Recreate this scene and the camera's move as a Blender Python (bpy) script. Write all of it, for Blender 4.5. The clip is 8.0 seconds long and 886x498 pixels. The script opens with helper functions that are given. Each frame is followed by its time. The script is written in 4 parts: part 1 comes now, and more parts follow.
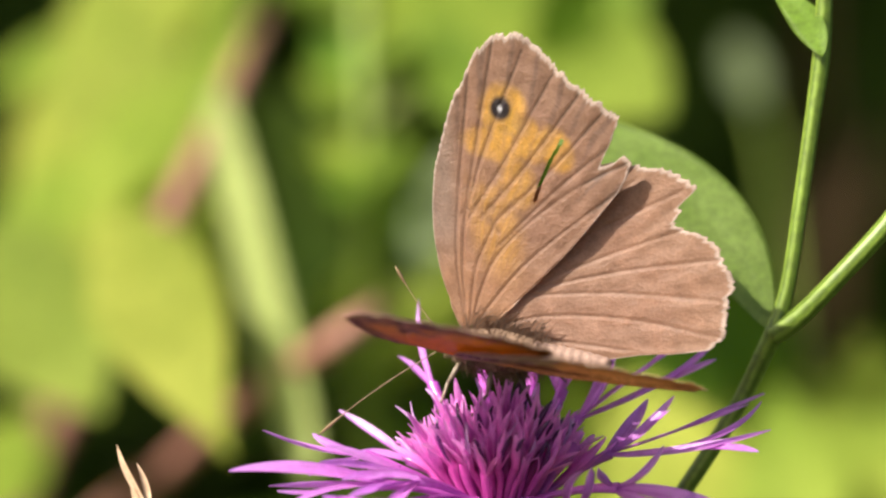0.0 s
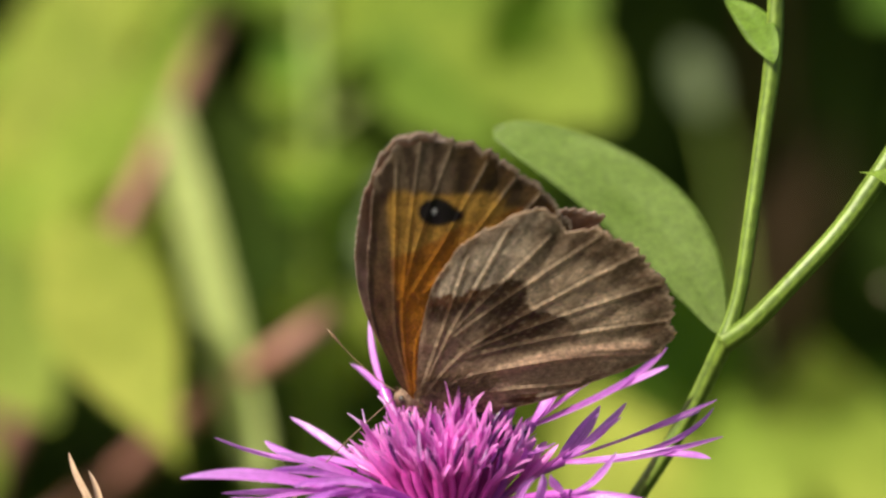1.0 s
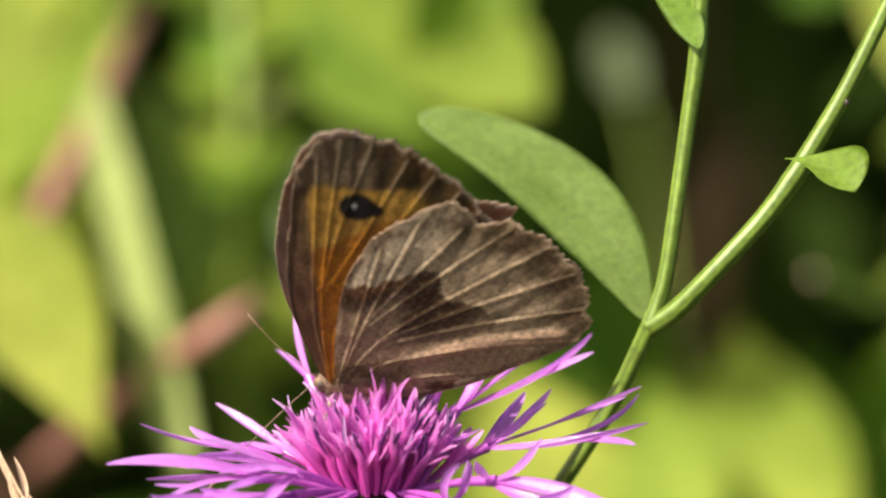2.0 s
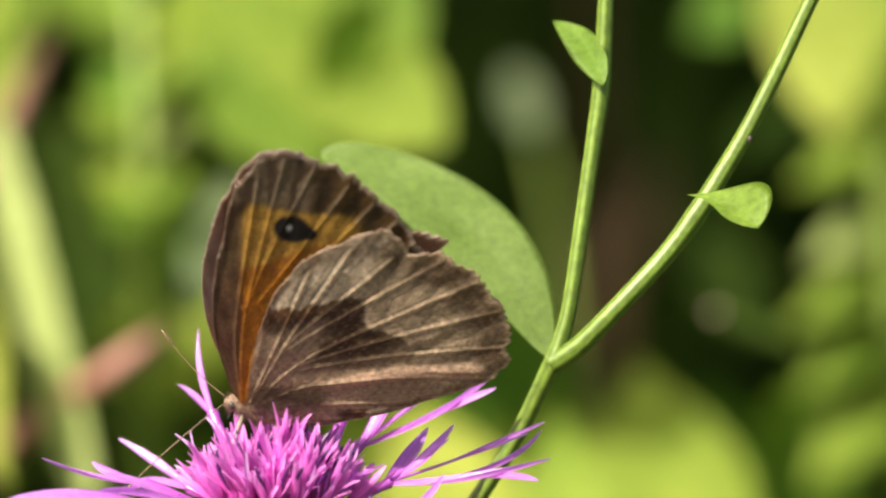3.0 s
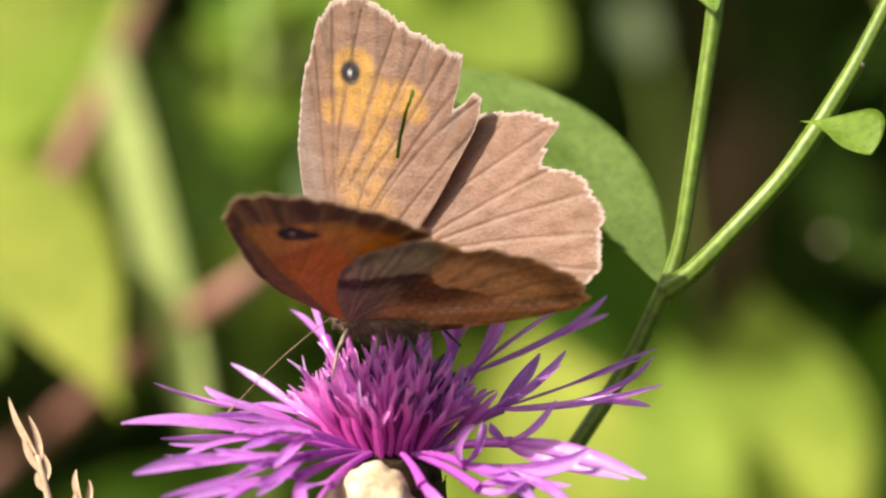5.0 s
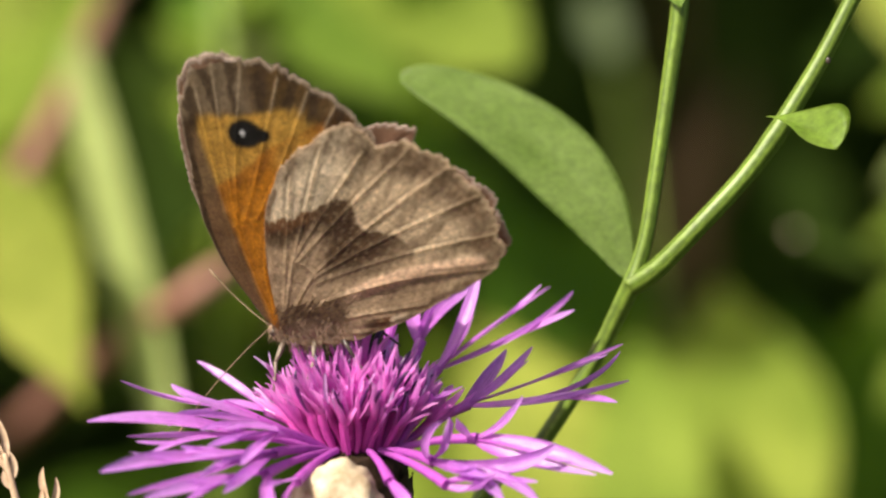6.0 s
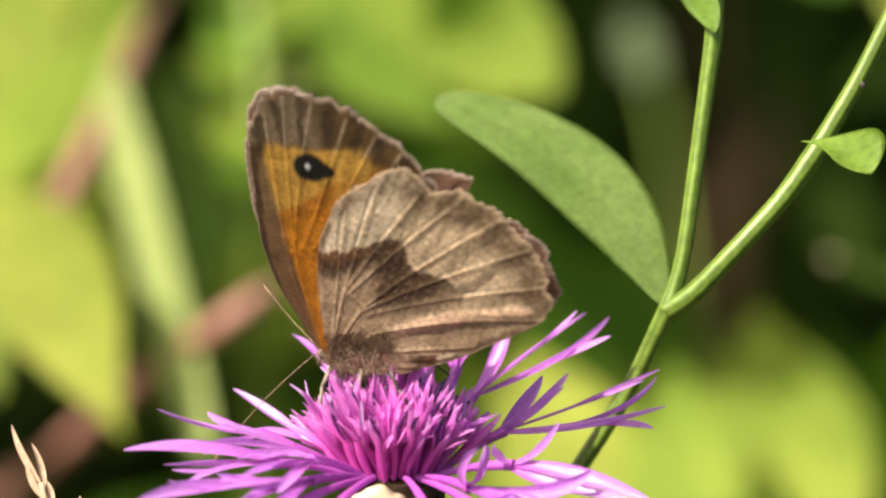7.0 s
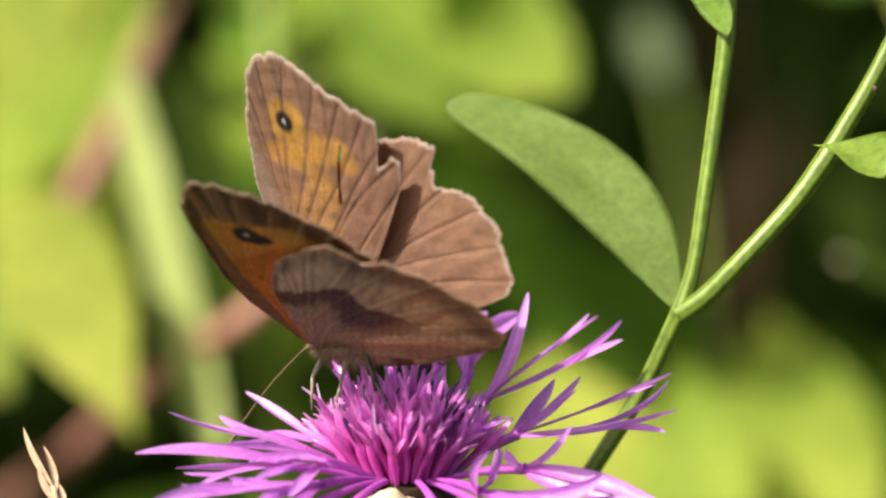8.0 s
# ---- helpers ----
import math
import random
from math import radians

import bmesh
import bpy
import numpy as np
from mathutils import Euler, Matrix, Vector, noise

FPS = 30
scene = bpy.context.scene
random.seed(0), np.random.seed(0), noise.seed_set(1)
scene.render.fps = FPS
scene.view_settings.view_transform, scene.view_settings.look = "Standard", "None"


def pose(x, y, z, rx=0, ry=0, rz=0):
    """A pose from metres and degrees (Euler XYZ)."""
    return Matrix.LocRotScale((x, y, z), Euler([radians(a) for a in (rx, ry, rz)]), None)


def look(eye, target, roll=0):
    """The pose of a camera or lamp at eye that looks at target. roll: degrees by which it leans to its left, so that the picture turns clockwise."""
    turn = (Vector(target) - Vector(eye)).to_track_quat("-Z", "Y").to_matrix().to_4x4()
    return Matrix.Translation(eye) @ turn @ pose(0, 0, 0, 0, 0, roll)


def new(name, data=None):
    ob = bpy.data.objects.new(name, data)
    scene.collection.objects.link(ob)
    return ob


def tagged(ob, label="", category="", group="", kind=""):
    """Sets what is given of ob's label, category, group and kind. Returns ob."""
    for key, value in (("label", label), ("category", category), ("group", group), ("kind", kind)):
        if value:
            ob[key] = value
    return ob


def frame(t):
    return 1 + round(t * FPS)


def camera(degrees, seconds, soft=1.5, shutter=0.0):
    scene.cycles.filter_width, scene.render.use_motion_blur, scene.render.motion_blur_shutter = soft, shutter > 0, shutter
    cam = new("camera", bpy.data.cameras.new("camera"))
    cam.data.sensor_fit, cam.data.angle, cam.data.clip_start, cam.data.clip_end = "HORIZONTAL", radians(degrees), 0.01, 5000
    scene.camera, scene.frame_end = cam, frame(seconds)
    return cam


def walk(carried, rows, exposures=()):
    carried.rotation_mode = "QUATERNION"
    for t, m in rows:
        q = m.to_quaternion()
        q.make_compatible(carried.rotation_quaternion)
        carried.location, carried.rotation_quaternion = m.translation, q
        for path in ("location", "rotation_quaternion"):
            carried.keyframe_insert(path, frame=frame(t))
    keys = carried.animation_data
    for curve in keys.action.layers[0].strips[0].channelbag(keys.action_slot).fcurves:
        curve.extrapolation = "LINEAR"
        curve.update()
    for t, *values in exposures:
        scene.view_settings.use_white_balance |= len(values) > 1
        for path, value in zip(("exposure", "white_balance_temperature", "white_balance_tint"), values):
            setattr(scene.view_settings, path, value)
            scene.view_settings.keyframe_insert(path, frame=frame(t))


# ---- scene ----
cam = camera(5.0, 8.0, soft=2.35)

# Layout: a plane square to the mean view, in millimetres: u across, v up, d away from the camera.
PITCH = 12.0
AIM = Vector((0.0, 0.0, 0.50))
FWD = Vector((0.0, math.cos(radians(PITCH)), -math.sin(radians(PITCH))))
UPW = Vector((0.0, math.sin(radians(PITCH)), math.cos(radians(PITCH))))
SIDE = Vector((1.0, 0.0, 0.0))
REACH = 0.80
EYE = AIM - FWD * REACH
LAY = Matrix((SIDE, UPW, -FWD)).transposed().to_4x4()
LAY.translation = AIM


def P(u, v, d=0.0):
    """A place in the world from millimetres in the layout."""
    return AIM + (SIDE * u + UPW * v + FWD * d) * 0.001


def far(u, v, d):
    """The same for the background: u, v as they look against the plane of the flower."""
    k = 1 + d / (REACH * 1000)
    return P(u * k, v * k, d)


# seconds, turn right, tilt up, lean (degrees), step right, step up (mm)
PATH = [
    (0.0, -0.6137, 0.2304, 0.002, 0.76, 0.82),
    (0.5, -0.2885, 0.2504, 0.109, 0.38, 0.67),
    (1.0, -0.3327, 0.2909, 0.069, 0.63, 0.54),
    (1.2, -0.0019, 0.2931, 0.231, 0.39, 0.48),
    (2.3, 0.0607, 0.2053, -0.036, 0.16, 0.29),
    (2.5, -0.0619, 0.2014, -0.103, 0.92, 0.44),
    (2.7, 0.5309, 0.3999, -0.000, -0.00, -0.00),
    (3.0, 0.6736, 0.4211, -0.101, 0.11, 0.42),
    (3.5, 0.6066, 0.5909, -0.092, -0.04, -0.02),
    (3.6, 0.6158, 0.5539, 0.000, 0.00, 0.00),
    (3.7, 0.5832, 0.5616, -0.008, 0.02, 0.22),
    (3.8, 0.5500, 0.4900, -0.010, 0.30, 0.40),
    (4.0, 0.1437, 0.2607, -0.020, 1.27, 0.99),
    (4.2, 0.0294, 0.2063, -0.000, 0.00, 0.00),
    (4.5, -0.0097, -0.0264, -0.275, -0.06, 0.47),
    (4.7, -0.0009, -0.0085, -0.304, 0.18, 0.35),
    (5.8, 0.1862, 0.0358, 0.041, 0.21, 0.00),
    (6.0, 0.2066, 0.0094, -0.014, 0.46, 0.01),
    (6.2, 0.0741, 0.0309, -0.000, -0.00, -0.00),
    (6.5, 0.0000, 0.0000, -0.000, 0.00, 0.00),
    (7.0, -0.0167, 0.1355, 0.303, 0.78, 0.37),
    (7.5, -0.0904, 0.1318, 0.144, 0.93, 0.76),
    (8.0, -0.1154, 0.0588, 0.238, 1.21, 1.72),
]


def camera_pose(turn, tilt, lean, x, z):
    m = LAY @ Matrix.Translation((x * 0.001, z * 0.001, REACH))
    return m @ Matrix.Rotation(radians(-turn), 4, "Y") @ Matrix.Rotation(radians(tilt), 4, "X") @ Matrix.Rotation(radians(-lean), 4, "Z")


EXPOSURES = [(0.0, 1.12), (0.4, 0.94), (0.6, 0.81), (1.2, 0.84), (2.3, 1.21), (3.0, 1.30), (3.5, 1.30), (4.7, 1.15), (5.8, 0.87), (6.0, 0.89), (6.4, 1.19), (8.0, 1.18)]
walk(cam, [(t, camera_pose(a, b, c, x, z)) for t, a, b, c, x, z in PATH], EXPOSURES)
cam.data.dof.use_dof = True
cam.data.dof.focus_distance = 0.80
cam.data.dof.aperture_fstop = 20.5

# ---- light ----
SUN_TO = Vector((-0.56, -0.377, 0.737)).normalized()
world = bpy.data.worlds.new("sky")
scene.world = world
world.use_nodes = True
wn = world.node_tree.nodes
sky = wn.new("ShaderNodeTexSky")
sky.sky_type, sky.sun_disc, sky.dust_density, sky.ozone_density = "NISHITA", False, 5.0, 0.6
sky.sun_elevation = math.asin(SUN_TO.z)
sky.sun_rotation = math.atan2(SUN_TO.x, SUN_TO.y)
wn["Background"].inputs["Strength"].default_value = 0.10
world.node_tree.links.new(sky.outputs["Color"], wn["Background"].inputs["Color"])
sun = new("sun", bpy.data.lights.new("sun", "SUN"))
sun.data.energy, sun.data.angle, sun.data.color = 5.0, radians(0.53), (1.0, 0.93, 0.80)
sun.matrix_world = look(SUN_TO * 5, (0, 0, 0))

# ---- materials ----


def material(name):
    m = bpy.data.materials.new(name)
    m.use_nodes = True
    return m, m.node_tree.nodes, m.node_tree.links


def noise_node(n, l, scale, detail=4.0, rough=0.6, vec=None):
    t = n.new("ShaderNodeTexNoise")
    t.inputs["Scale"].default_value, t.inputs["Detail"].default_value, t.inputs["Roughness"].default_value = scale, detail, rough
    if vec is not None:
        l.new(vec, t.inputs["Vector"])
    return t.outputs["Fac"]


def ramp_node(n, l, fac, stops):
    r = n.new("ShaderNodeValToRGB")
    e = r.color_ramp.elements
    while len(e) < len(stops):
        e.new(0.5)
    for s, (p, c) in zip(e, stops):
        s.position, s.color = p, (*c, 1)
    l.new(fac, r.inputs["Fac"])
    return r.outputs["Color"]


def mix_node(n, l, kind, fac, a, b):
    m = n.new("ShaderNodeMix")
    m.data_type, m.blend_type = "RGBA", kind
    for value, socket in ((fac, m.inputs[0]), (a, m.inputs[6]), (b, m.inputs[7])):
        if isinstance(value, bpy.types.NodeSocket):
            l.new(value, socket)
        else:
            socket.default_value = value if isinstance(value, float) else (*value, 1)
    return m.outputs[2]


def bump_node(n, l, height, strength, distance):
    b = n.new("ShaderNodeBump")
    b.inputs["Strength"].default_value, b.inputs["Distance"].default_value = strength, distance
    l.new(height, b.inputs["Height"])
    return b.outputs["Normal"]


def thin_surface(m, n, l, colour, through_colour, share, rough, normal=None, spec=0.5):
    """A thin organic sheet: a glossy diffuse face with light coming through."""
    p = n["Principled BSDF"]
    p.inputs["Roughness"].default_value = rough
    p.inputs["Specular IOR Level"].default_value = spec
    l.new(colour, p.inputs["Base Color"])
    t = n.new("ShaderNodeBsdfTranslucent")
    l.new(through_colour, t.inputs["Color"])
    if normal is not None:
        l.new(normal, p.inputs["Normal"])
        l.new(normal, t.inputs["Normal"])
    s = n.new("ShaderNodeMixShader")
    s.inputs[0].default_value = share
    l.new(p.outputs[0], s.inputs[1])
    l.new(t.outputs[0], s.inputs[2])
    l.new(s.outputs[0], n["Material Output"].inputs["Surface"])


def leaf_material(name, dark, light, glow, share=0.45, rough=0.5, grain=900.0, blotch=60.0, spec=0.35, fleck=0.28):
    m, n, l = material(name)
    co = n.new("ShaderNodeTexCoord").outputs["Object"]
    big = noise_node(n, l, blotch, 3, 0.6, co)
    fine = noise_node(n, l, grain, 4, 0.65, co)
    info = n.new("ShaderNodeObjectInfo").outputs["Random"]
    base = ramp_node(n, l, big, [(0.3, dark), (0.7, light)])
    speck = ramp_node(n, l, fine, [(0.3, (1 - fleck, 1 - fleck, 1 - fleck)), (0.7, (1 + 0.55 * fleck, 1 + 0.55 * fleck, 1 + 0.4 * fleck))])
    tone = ramp_node(n, l, info, [(0.0, (0.8, 0.88, 0.8)), (1.0, (1.15, 1.08, 1.0))])
    colour = mix_node(n, l, "MULTIPLY", 1.0, mix_node(n, l, "MULTIPLY", 1.0, base, speck), tone)
    back = mix_node(n, l, "MULTIPLY", 1.0, mix_node(n, l, "MULTIPLY", 1.0, ramp_node(n, l, big, [(0.25, tuple(c * 0.8 for c in glow)), (0.75, glow)]), speck), tone)
    thin_surface(m, n, l, colour, back, share, rough, bump_node(n, l, fine, 0.25, 0.0002), spec)
    return m


def plain_material(name, a, b, scale, rough=0.6, bump=0.3, depth=0.0002, stretch=None, metal=0.0, spec=0.4):
    m, n, l = material(name)
    co = n.new("ShaderNodeTexCoord").outputs["Object"]
    if stretch:
        mp = n.new("ShaderNodeMapping")
        mp.inputs["Scale"].default_value = stretch
        l.new(co, mp.inputs["Vector"])
        co = mp.outputs["Vector"]
    fac = noise_node(n, l, scale, 5, 0.65, co)
    p = n["Principled BSDF"]
    wide = noise_node(n, l, scale * 0.13, 3, 0.6, co)
    col = mix_node(n, l, "MULTIPLY", 0.6, ramp_node(n, l, fac, [(0.3, a), (0.72, b)]), ramp_node(n, l, wide, [(0.3, (0.65, 0.65, 0.65)), (0.7, (1.15, 1.15, 1.15))]))
    l.new(col, p.inputs["Base Color"])
    p.inputs["Roughness"].default_value, p.inputs["Metallic"].default_value = rough, metal
    p.inputs["Specular IOR Level"].default_value = spec
    l.new(bump_node(n, l, fac, bump, depth), p.inputs["Normal"])
    return m


LIME = leaf_material("lime_leaf", (0.10, 0.165, 0.016), (0.24, 0.30, 0.05), (0.52, 0.63, 0.09), 0.5, 0.7, 500, 65, 0.12)
YELLOW = leaf_material("yellow_green_leaf", (0.14, 0.19, 0.024), (0.27, 0.31, 0.06), (0.56, 0.62, 0.11), 0.5, 0.7, 500, 65, 0.12)
MID = leaf_material("soft_green_leaf", (0.085, 0.145, 0.015), (0.19, 0.255, 0.042), (0.40, 0.53, 0.068), 0.5, 0.7, 500, 45, 0.12)
# Darker greens, mostly for leaves turned from the sun; shade is in the colour.
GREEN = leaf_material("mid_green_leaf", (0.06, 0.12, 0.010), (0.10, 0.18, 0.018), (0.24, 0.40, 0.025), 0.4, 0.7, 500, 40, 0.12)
SHADE_GREEN = leaf_material("shade_green_leaf", (0.026, 0.047, 0.008), (0.062, 0.098, 0.016), (0.09, 0.16, 0.018), 0.4, 0.8, 500, 40, 0.05)
PALE = leaf_material("pale_green_leaf", (0.24, 0.285, 0.09), (0.33, 0.38, 0.14), (0.50, 0.60, 0.19), 0.45, 0.7, 600, 40, 0.2)
FADED = leaf_material("faded_grey_leaf", (0.11, 0.16, 0.08), (0.21, 0.25, 0.15), (0.20, 0.27, 0.13), 0.4, 0.7, 500, 65, 0.2)
SAGE = leaf_material("grey_green_leaf", (0.165, 0.25, 0.06), (0.245, 0.335, 0.11), (0.28, 0.45, 0.06), 0.38, 0.42, 1600, 170, 0.4, 0.2)
SHOOT = leaf_material("fresh_shoot_leaf", (0.18, 0.28, 0.04), (0.27, 0.38, 0.075), (0.34, 0.55, 0.05), 0.4, 0.45, 1500, 150)
STEM = plain_material("green_stem", (0.10, 0.155, 0.016), (0.21, 0.28, 0.045), 1200, 0.5, 0.5, 0.0002, (6, 6, 0.6))
RIBBED = plain_material("ribbed_green_stem", (0.5, 0.5, 0.5), (1.0, 1.0, 1.0), 1500, 0.45, 0.4, 0.0001)


def rib_tones(m, groove, ridge):
    """Colour a ribbed stalk by its grooves and ridges."""
    n, l = m.node_tree.nodes, m.node_tree.links
    base = n["Principled BSDF"].inputs["Base Color"]
    grain = base.links[0].from_socket
    rib = n.new("ShaderNodeAttribute")
    rib.attribute_name = "along"
    l.new(mix_node(n, l, "MULTIPLY", 1.0, ramp_node(n, l, rib.outputs["Fac"], [(0.15, groove), (0.8, ridge)]), grain), base)


rib_tones(RIBBED, (0.095, 0.155, 0.013), (0.195, 0.285, 0.036))
REDSTEM = plain_material("reddish_brown_stem", (0.17, 0.073, 0.054), (0.38, 0.175, 0.13), 220, 0.6, 0.4)
DRY = plain_material("dry_straw", (0.34, 0.22, 0.13), (0.58, 0.42, 0.29), 900, 0.7, 0.4)
# Turf kept dark in colour so the gaps behind the leaves read as shade.
SOIL = plain_material("darkened_turf", (0.020, 0.024, 0.006), (0.075, 0.10, 0.022), 60, 1.0, 0.8, 0.01, spec=0.05)


def petal_material(name, base, middle, tip, glow, share=0.4, rough=0.36):
    """A petal strip: its colour runs from the base to the tip, with fine streaks along it."""
    m, n, l = material(name)
    along, across = n.new("ShaderNodeAttribute"), n.new("ShaderNodeAttribute")
    along.attribute_name, across.attribute_name = "along", "across"
    co = n.new("ShaderNodeTexCoord").outputs["Object"]
    fine = noise_node(n, l, 1400, 3, 0.6, co)
    pair = n.new("ShaderNodeCombineXYZ")
    l.new(across.outputs["Fac"], pair.inputs[0])
    l.new(along.outputs["Fac"], pair.inputs[1])
    mp = n.new("ShaderNodeMapping")
    mp.inputs["Scale"].default_value = (3.0, 0.9, 1.0)
    l.new(pair.outputs[0], mp.inputs["Vector"])
    streak = noise_node(n, l, 2.6, 3, 0.6, mp.outputs["Vector"])
    info = n.new("ShaderNodeObjectInfo").outputs["Random"]
    isl = n.new("ShaderNodeNewGeometry").outputs["Random Per Island"]
    tone = ramp_node(n, l, info, [(0.0, (0.88, 0.84, 0.90)), (1.0, (1.10, 1.12, 1.08))])
    tone2 = ramp_node(n, l, isl, [(0.0, (0.78, 0.70, 0.82)), (1.0, (1.14, 1.16, 1.10))])
    tone = mix_node(n, l, "MULTIPLY", 1.0, tone, tone2)
    lines = ramp_node(n, l, streak, [(0.32, (0.74, 0.66, 0.78)), (0.68, (1.15, 1.18, 1.12))])
    grain = ramp_node(n, l, fine, [(0.3, (0.9, 0.88, 0.9)), (0.7, (1.08, 1.08, 1.08))])
    shade = mix_node(n, l, "MULTIPLY", 1.0, mix_node(n, l, "MULTIPLY", 1.0, tone, lines), grain)
    col = mix_node(n, l, "MULTIPLY", 1.0, ramp_node(n, l, along.outputs["Fac"], [(0.0, base), (0.45, middle), (1.0, tip)]), shade)
    back = mix_node(n, l, "MULTIPLY", 1.0, ramp_node(n, l, along.outputs["Fac"], [(0.0, tuple(c * 0.85 for c in glow)), (0.8, glow)]), shade)
    thin_surface(m, n, l, col, back, share, rough, bump_node(n, l, streak, 0.35, 0.0002), 0.6)
    return m


PETAL = petal_material("violet_petal", (0.62, 0.15, 0.60), (0.65, 0.24, 0.72), (0.71, 0.37, 0.86), (0.86, 0.35, 0.93), 0.48, 0.24)
FLORET = petal_material("magenta_floret", (0.85, 0.13, 0.58), (0.86, 0.22, 0.69), (0.90, 0.42, 0.83), (0.97, 0.34, 0.86), 0.55, 0.3)
STYLE = petal_material("lilac_style", (0.70, 0.36, 0.72), (0.78, 0.46, 0.82), (0.84, 0.60, 0.88), (0.85, 0.50, 0.90), 0.4)
ANTHER = petal_material("dark_purple_anther", (0.20, 0.03, 0.22), (0.09, 0.012, 0.11), (0.05, 0.008, 0.07), (0.16, 0.02, 0.18), 0.2, 0.3)
BRACT = plain_material("dark_brown_bract", (0.010, 0.006, 0.003), (0.045, 0.025, 0.012), 1500, 0.6, 0.5, spec=0.15)
PAPER = plain_material("papery_cream_bract", (0.26, 0.16, 0.07), (0.68, 0.57, 0.40), 550, 0.55, 0.5, 0.0003)
FUR = plain_material("grey_brown_fur", (0.13, 0.08, 0.052), (0.29, 0.19, 0.125), 2500, 0.8, 0.5)
CHITIN = plain_material("dark_chitin", (0.02, 0.014, 0.012), (0.07, 0.05, 0.04), 1500, 0.35, 0.2)
LEGTONE = plain_material("pale_leg", (0.12, 0.09, 0.065), (0.30, 0.24, 0.18), 2500, 0.5, 0.3)
ANTENNA = plain_material("brown_antenna", (0.10, 0.06, 0.03), (0.22, 0.145, 0.075), 3000, 0.5, 0.2)
ABDOMEN = plain_material("banded_abdomen", (0.14, 0.085, 0.065), (0.30, 0.20, 0.155), 1800, 0.7, 0.4)


def wing_material(name, share, low, high, through_tint):
    """Scales on a wing: the drawn pattern with a fine powdery grain."""
    m, n, l = material(name)
    col = n.new("ShaderNodeVertexColor")
    col.layer_name = "pattern"
    co = n.new("ShaderNodeTexCoord").outputs["Object"]
    mp = n.new("ShaderNodeMapping")
    mp.inputs["Scale"].default_value = (1.0, 1.0, 0.3)
    l.new(co, mp.inputs["Vector"])
    fine = noise_node(n, l, 4200, 3, 0.7, mp.outputs["Vector"])
    mid = noise_node(n, l, 700, 4, 0.6, mp.outputs["Vector"])
    g = mix_node(n, l, "MULTIPLY", 1.0, col.outputs["Color"], ramp_node(n, l, fine, [(0.28, (low, low, low)), (0.72, (high, high, high))]))
    g = mix_node(n, l, "MULTIPLY", 1.0, g, ramp_node(n, l, mid, [(0.3, (0.85, 0.83, 0.82)), (0.7, (1.12, 1.12, 1.12))]))
    gam = n.new("ShaderNodeGamma")
    gam.inputs["Gamma"].default_value = 0.8
    l.new(g, gam.inputs["Color"])
    shine = mix_node(n, l, "MULTIPLY", 1.0, gam.outputs["Color"], through_tint)
    thin_surface(m, n, l, g, shine, share, 0.48, bump_node(n, l, mix_node(n, l, "MIX", 0.6, fine, mid), 0.9, 0.00022), 0.5)
    return m


WING_TOP = wing_material("wing_upperside", 0.48, 0.82, 1.16, (1.0, 0.68, 0.24))
WING_UNDER = wing_material("wing_underside", 0.55, 0.62, 1.36, (1.0, 0.80, 0.32))

# ---- building helpers ----


def part(name, bm, mat, parent=None, label="", smooth=True):
    me = bpy.data.meshes.new(name)
    bm.to_mesh(me)
    bm.free()
    for m in mat if isinstance(mat, (list, tuple)) else [mat]:
        me.materials.append(m)
    if smooth:
        me.polygons.foreach_set("use_smooth", [True] * len(me.polygons))
    ob = new(name, me)
    ob.parent = parent
    if label:
        tagged(ob, label)
    return ob


def bez(a, b, c, t):
    return a * (1 - t) ** 2 + b * (2 * t * (1 - t)) + c * t * t


def tube(bm, points, radii, sides=8, cap=True, ridge=0.0):
    """A round stalk through the points, with a radius at each."""
    rings = []
    side = None
    for i, p in enumerate(points):
        way = (points[min(i + 1, len(points) - 1)] - points[max(i - 1, 0)]).normalized()
        if side is None:
            side = way.orthogonal().normalized()
        side = (side - way * side.dot(way)).normalized()
        other = way.cross(side)
        ring = []
        for k in range(sides):
            a = 2 * math.pi * k / sides
            r = radii[i] * (1 + ridge * (1 if k % 2 else -1))
            ring.append(bm.verts.new(p + (side * math.cos(a) + other * math.sin(a)) * r))
        rings.append(ring)
    for r0, r1 in zip(rings, rings[1:]):
        for k in range(sides):
            bm.faces.new((r0[k], r0[(k + 1) % sides], r1[(k + 1) % sides], r1[k]))
    if cap:
        bm.faces.new(rings[0][::-1])
        bm.faces.new(rings[-1])
    return rings


def frame_on(base, tip, face):
    """A pose at base whose x goes to the tip and whose z is as near as can be to face."""
    x = (tip - base).normalized()
    z = (face - x * face.dot(x)).normalized()
    y = z.cross(x)
    m = Matrix((x, y, z)).transposed().to_4x4()
    m.translation = base
    return m


